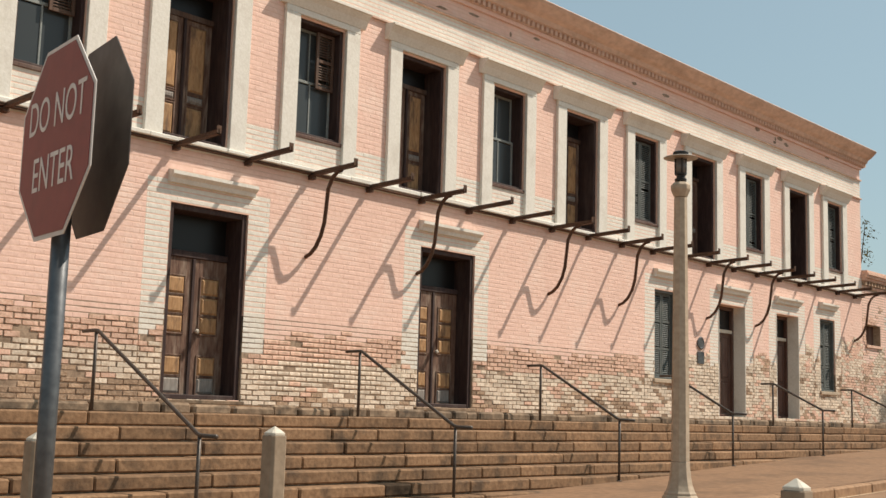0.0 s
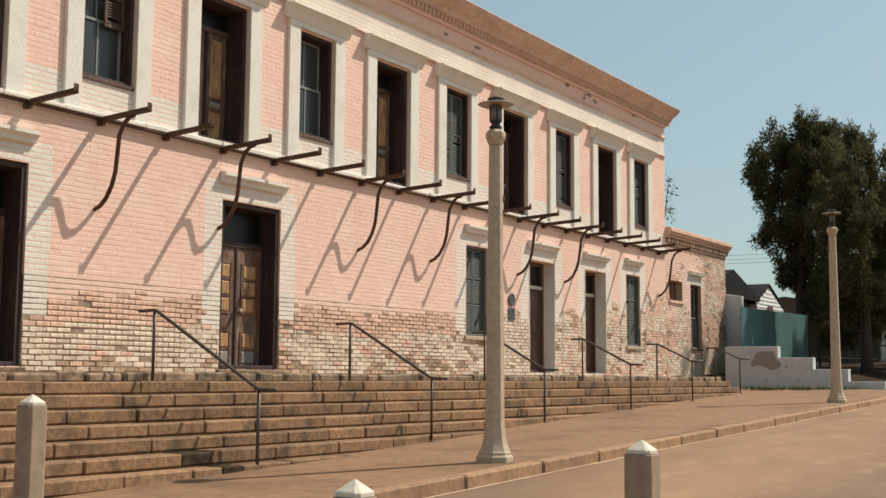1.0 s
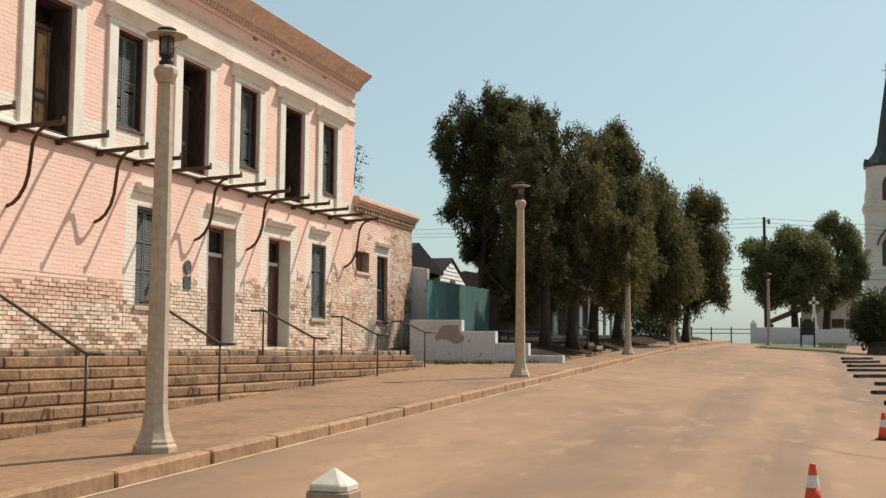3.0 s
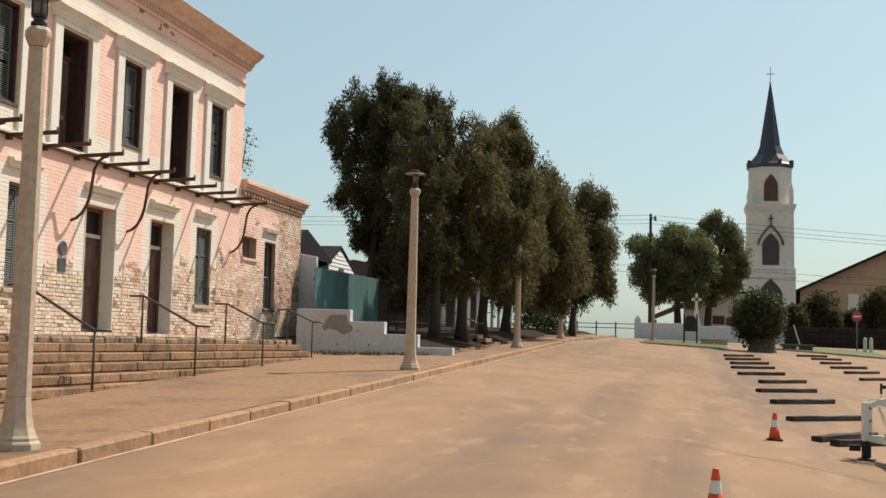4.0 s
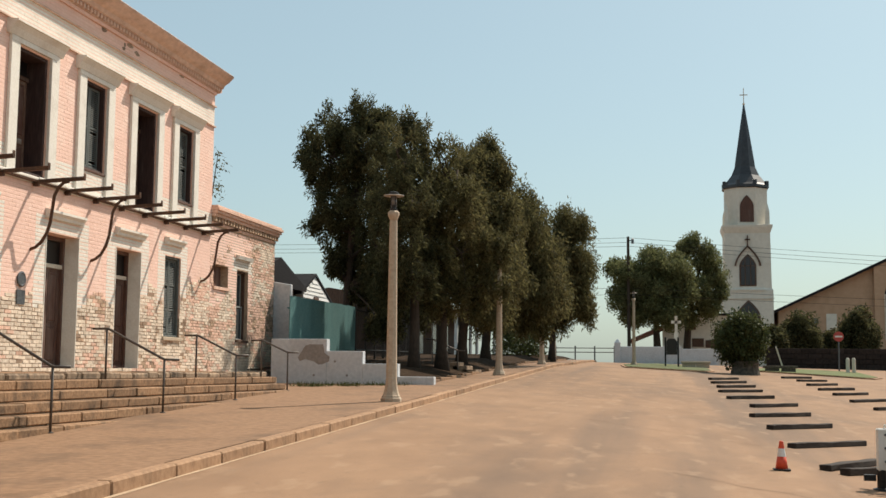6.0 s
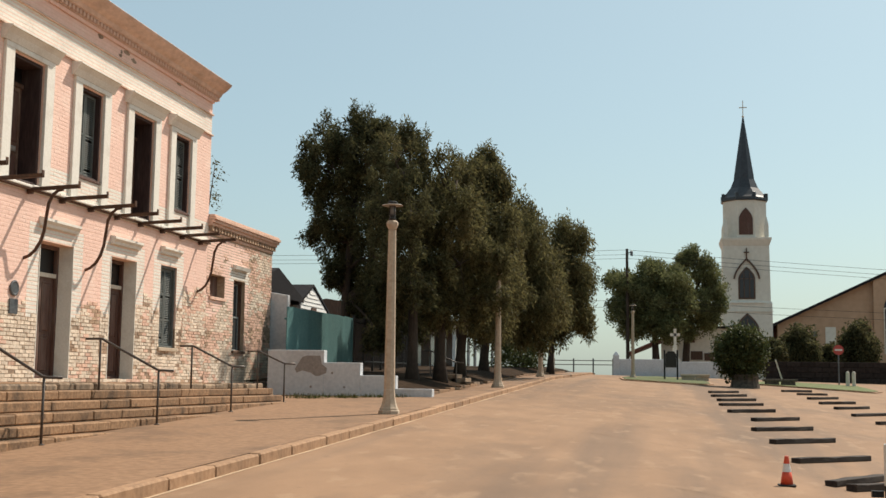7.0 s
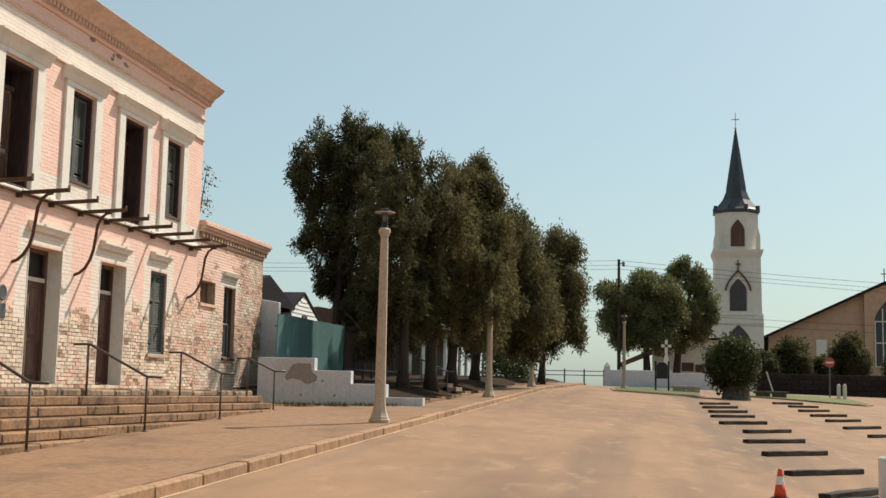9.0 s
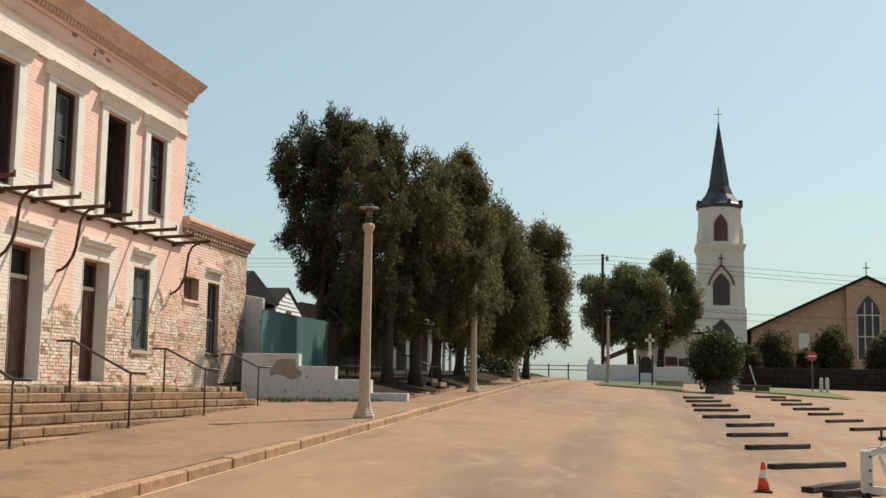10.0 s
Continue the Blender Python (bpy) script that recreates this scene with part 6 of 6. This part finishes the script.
part("jockey_wheel", bm, RUBBER, tr, "small black wheel")
bm = fresh()
tube(bm, [(tx + 0.0, ty, tz + 0.01), (tx + 0.0, ty, tz + 0.20)], 0.05, 10)
lathe(bm, [(0.10, tz), (0.09, tz + 0.015), (0.05, tz + 0.025)], 14, (tx, ty))
box(bm, tx - 0.17, tx - 0.06, ty - 0.03, ty + 0.03, tz + 0.09, tz + 0.15)
part("jack", bm, BLACK_IRON, tr, "black jack leg")
bm = fresh()
tube(bm, [(tx + 0.03, ty, tz + 0.59), (tx + 0.03, ty, tz + 0.70), (tx + 0.20, ty - 0.03, tz + 0.70), (tx + 0.23, ty - 0.03, tz + 0.74), (tx + 0.23, ty - 0.03, tz + 0.80)], 0.010, 6)
part("crank", bm, TRAILER, tr, "crank handle")
bm = fresh()
tube(bm, [(tx + 0.23, ty - 0.03, tz + 0.76), (tx + 0.23, ty - 0.03, tz + 0.87)], 0.020, 8)
part("grip", bm, BLACK_IRON, tr, "black crank grip")
bm = fresh()
prism(bm, [(tx + 0.40, tz + 0.40), (tx + 0.46, tz + 0.50), (tx + 1.9, tz + 0.38), (tx + 1.9, tz + 0.20), (tx + 0.62, tz + 0.30)], 1, ty - 1.1, ty - 0.1)
part("fender", bm, TRAILER, tr, "white folded steel deck", bevel=0.015)
bm = fresh()
for a, b in (((tx + 0.42, ty, tz + 0.60), (tx + 0.62, ty - 0.3, tz + 0.42)), ((tx + 0.36, ty - 0.02, tz + 0.80), (tx + 0.56, ty - 0.2, tz + 0.50)), ((tx + 0.42, ty, tz + 0.22), (tx + 1.8, ty - 0.9, tz + 0.20))):
    tube(bm, [a, b], 0.022, 6)
part("frame", bm, TRAILER, tr)
bm = fresh()
lathe(bm, [(0.08, -0.08), (0.17, -0.08), (0.20, -0.05), (0.20, 0.05), (0.17, 0.08), (0.08, 0.08)], 24)
bmesh.ops.transform(bm, matrix=pose(tx + 0.72, ty - 0.95, tz + 0.20, 90, 0, 35), verts=bm.verts[:])
part("wheel", bm, RUBBER, tr, "black rubber wheel")
bm = fresh()
box(bm, tx + 0.26, tx + 0.36, ty - 0.56, ty - 0.46, tz, tz + 0.24)
part("stand", bm, RED_ROOF, tr, "rusty brown prop")

# the tongue is narrow: its side parts close up towards the upright
for piece in tr.children:
    if piece.name.split(".")[0] not in ("upright", "bolt", "jack"):
        for v in piece.data.vertices:
            v.co.x = tx + (v.co.x - tx) * (0.62 if v.co.x > tx + 0.056 else 1.0)
        if piece.name.split(".")[0] in ("crank", "grip"):
            for v in piece.data.vertices:
                v.co.z -= 0.07

tr.matrix_basis = pose(1.00, 22.43, road_z(1.00, 22.43)) @ Matrix.Scale(1.42, 4)

# ---- poles and wires ----
def utility_pole(x, y, top):
    z = road_z(x, y)
    t = thing("utility_pole", "tall dark wooden utility pole with wires", "utility pole", (x, y, z))
    bm = fresh()
    tube(bm, [(x, y, z - 0.2), (x - 0.05, y, top)], [0.15, 0.10], 10)
    part("pole", bm, BARK, t)
    bm = fresh()
    tube(bm, [(x + 0.02, y - 0.1, top - 0.35), (x + 0.30, y - 0.1, top - 0.25)], 0.04, 6)
    lathe(bm, [(0.10, top - 0.55), (0.10, top - 0.2), (0.03, top - 0.15)], 10, (x + 0.30, y - 0.1))
    part("fitting", bm, GALV, t)
    return t


utility_pole(-4.75, 96.0, 12.04)
wires = thing("power_lines", "thin sagging power lines crossing behind the square", "power lines", (-4.75, 96.0, 11.0))
for z0, z1, z2, sag in ((11.95, 12.5, 8.0, 0.5), (11.60, 12.1, 7.6, 0.5), (11.30, 11.8, 7.3, 0.5), (8.1, 8.1, 6.0, 0.35), (7.6, 7.7, 5.5, 0.35)):
    bm = fresh()
    for a, b in (((-70, 98, z1 + 0.2), (-4.75, 96, z0)), ((-4.75, 96, z0), (55, 94, z2))):
        pts = [tuple(Vector(a).lerp(Vector(b), s / 14) - Vector((0, 0, sag * 4 * (s / 14) * (1 - s / 14)))) for s in range(15)]
        tube(bm, pts, 0.016, 4)
    part("wire", bm, BLACK_IRON, wires)
# far guard rail at the crest
gr = thing("guard_rail", "thin pale guard rail where the street drops away", "guard rail", (-7, 100, 2.3))
for k in range(5):
    bm = fresh()
    x = -10.7 + 1.55 * k
    tube(bm, [(x, 100, 1.9), (x, 100, 3.75)], 0.06, 6)
    part("post", bm, GALV, gr)
for z in (3.58, 3.25):
    bm = fresh()
    tube(bm, [(-11.5, 100, z), (-4.4, 100, z)], 0.035, 6)
    part("rail", bm, GALV, gr)

# tufts of grass at the foot of the wall
rng = np.random.default_rng(77)
ob = new("grass_tufts", leaves_mesh("grass_tufts", [(-11.35 + 0.2 * k + random.uniform(-0.1, 0.1), 34.6 + 0.16 * k + random.uniform(-0.4, 0.4), pave_z(-11, 35.0) - 0.02) for k in range(14)], 110, (0.16, 0.12, 0.02), 0.13, -0.8, GRASS, rng, 0.12))
tagged(ob, "green grass tufts at the foot of the white wall", "grass", kind="stuff")

# ---- single bricks of the bare stretch nearest the street ----
for parent, rows in BRICKS_LATER:
    shapes = {}
    for a, b, c, d, p, f in rows:
        key = (round(b - a, 2), f)
        if key not in shapes:
            w = b - a
            shapes[key] = bricks_mesh("brick", [(0, w, 0, d - c, 0.010, 0)], [BRICK_MATS[f]], 0.0)
        ob = new("brick", shapes[key])
        ob.parent = parent
        ob.matrix_basis = pose(FACE + (p - 0.010), a, c, random.uniform(-0.5, 0.5), 0, 0)
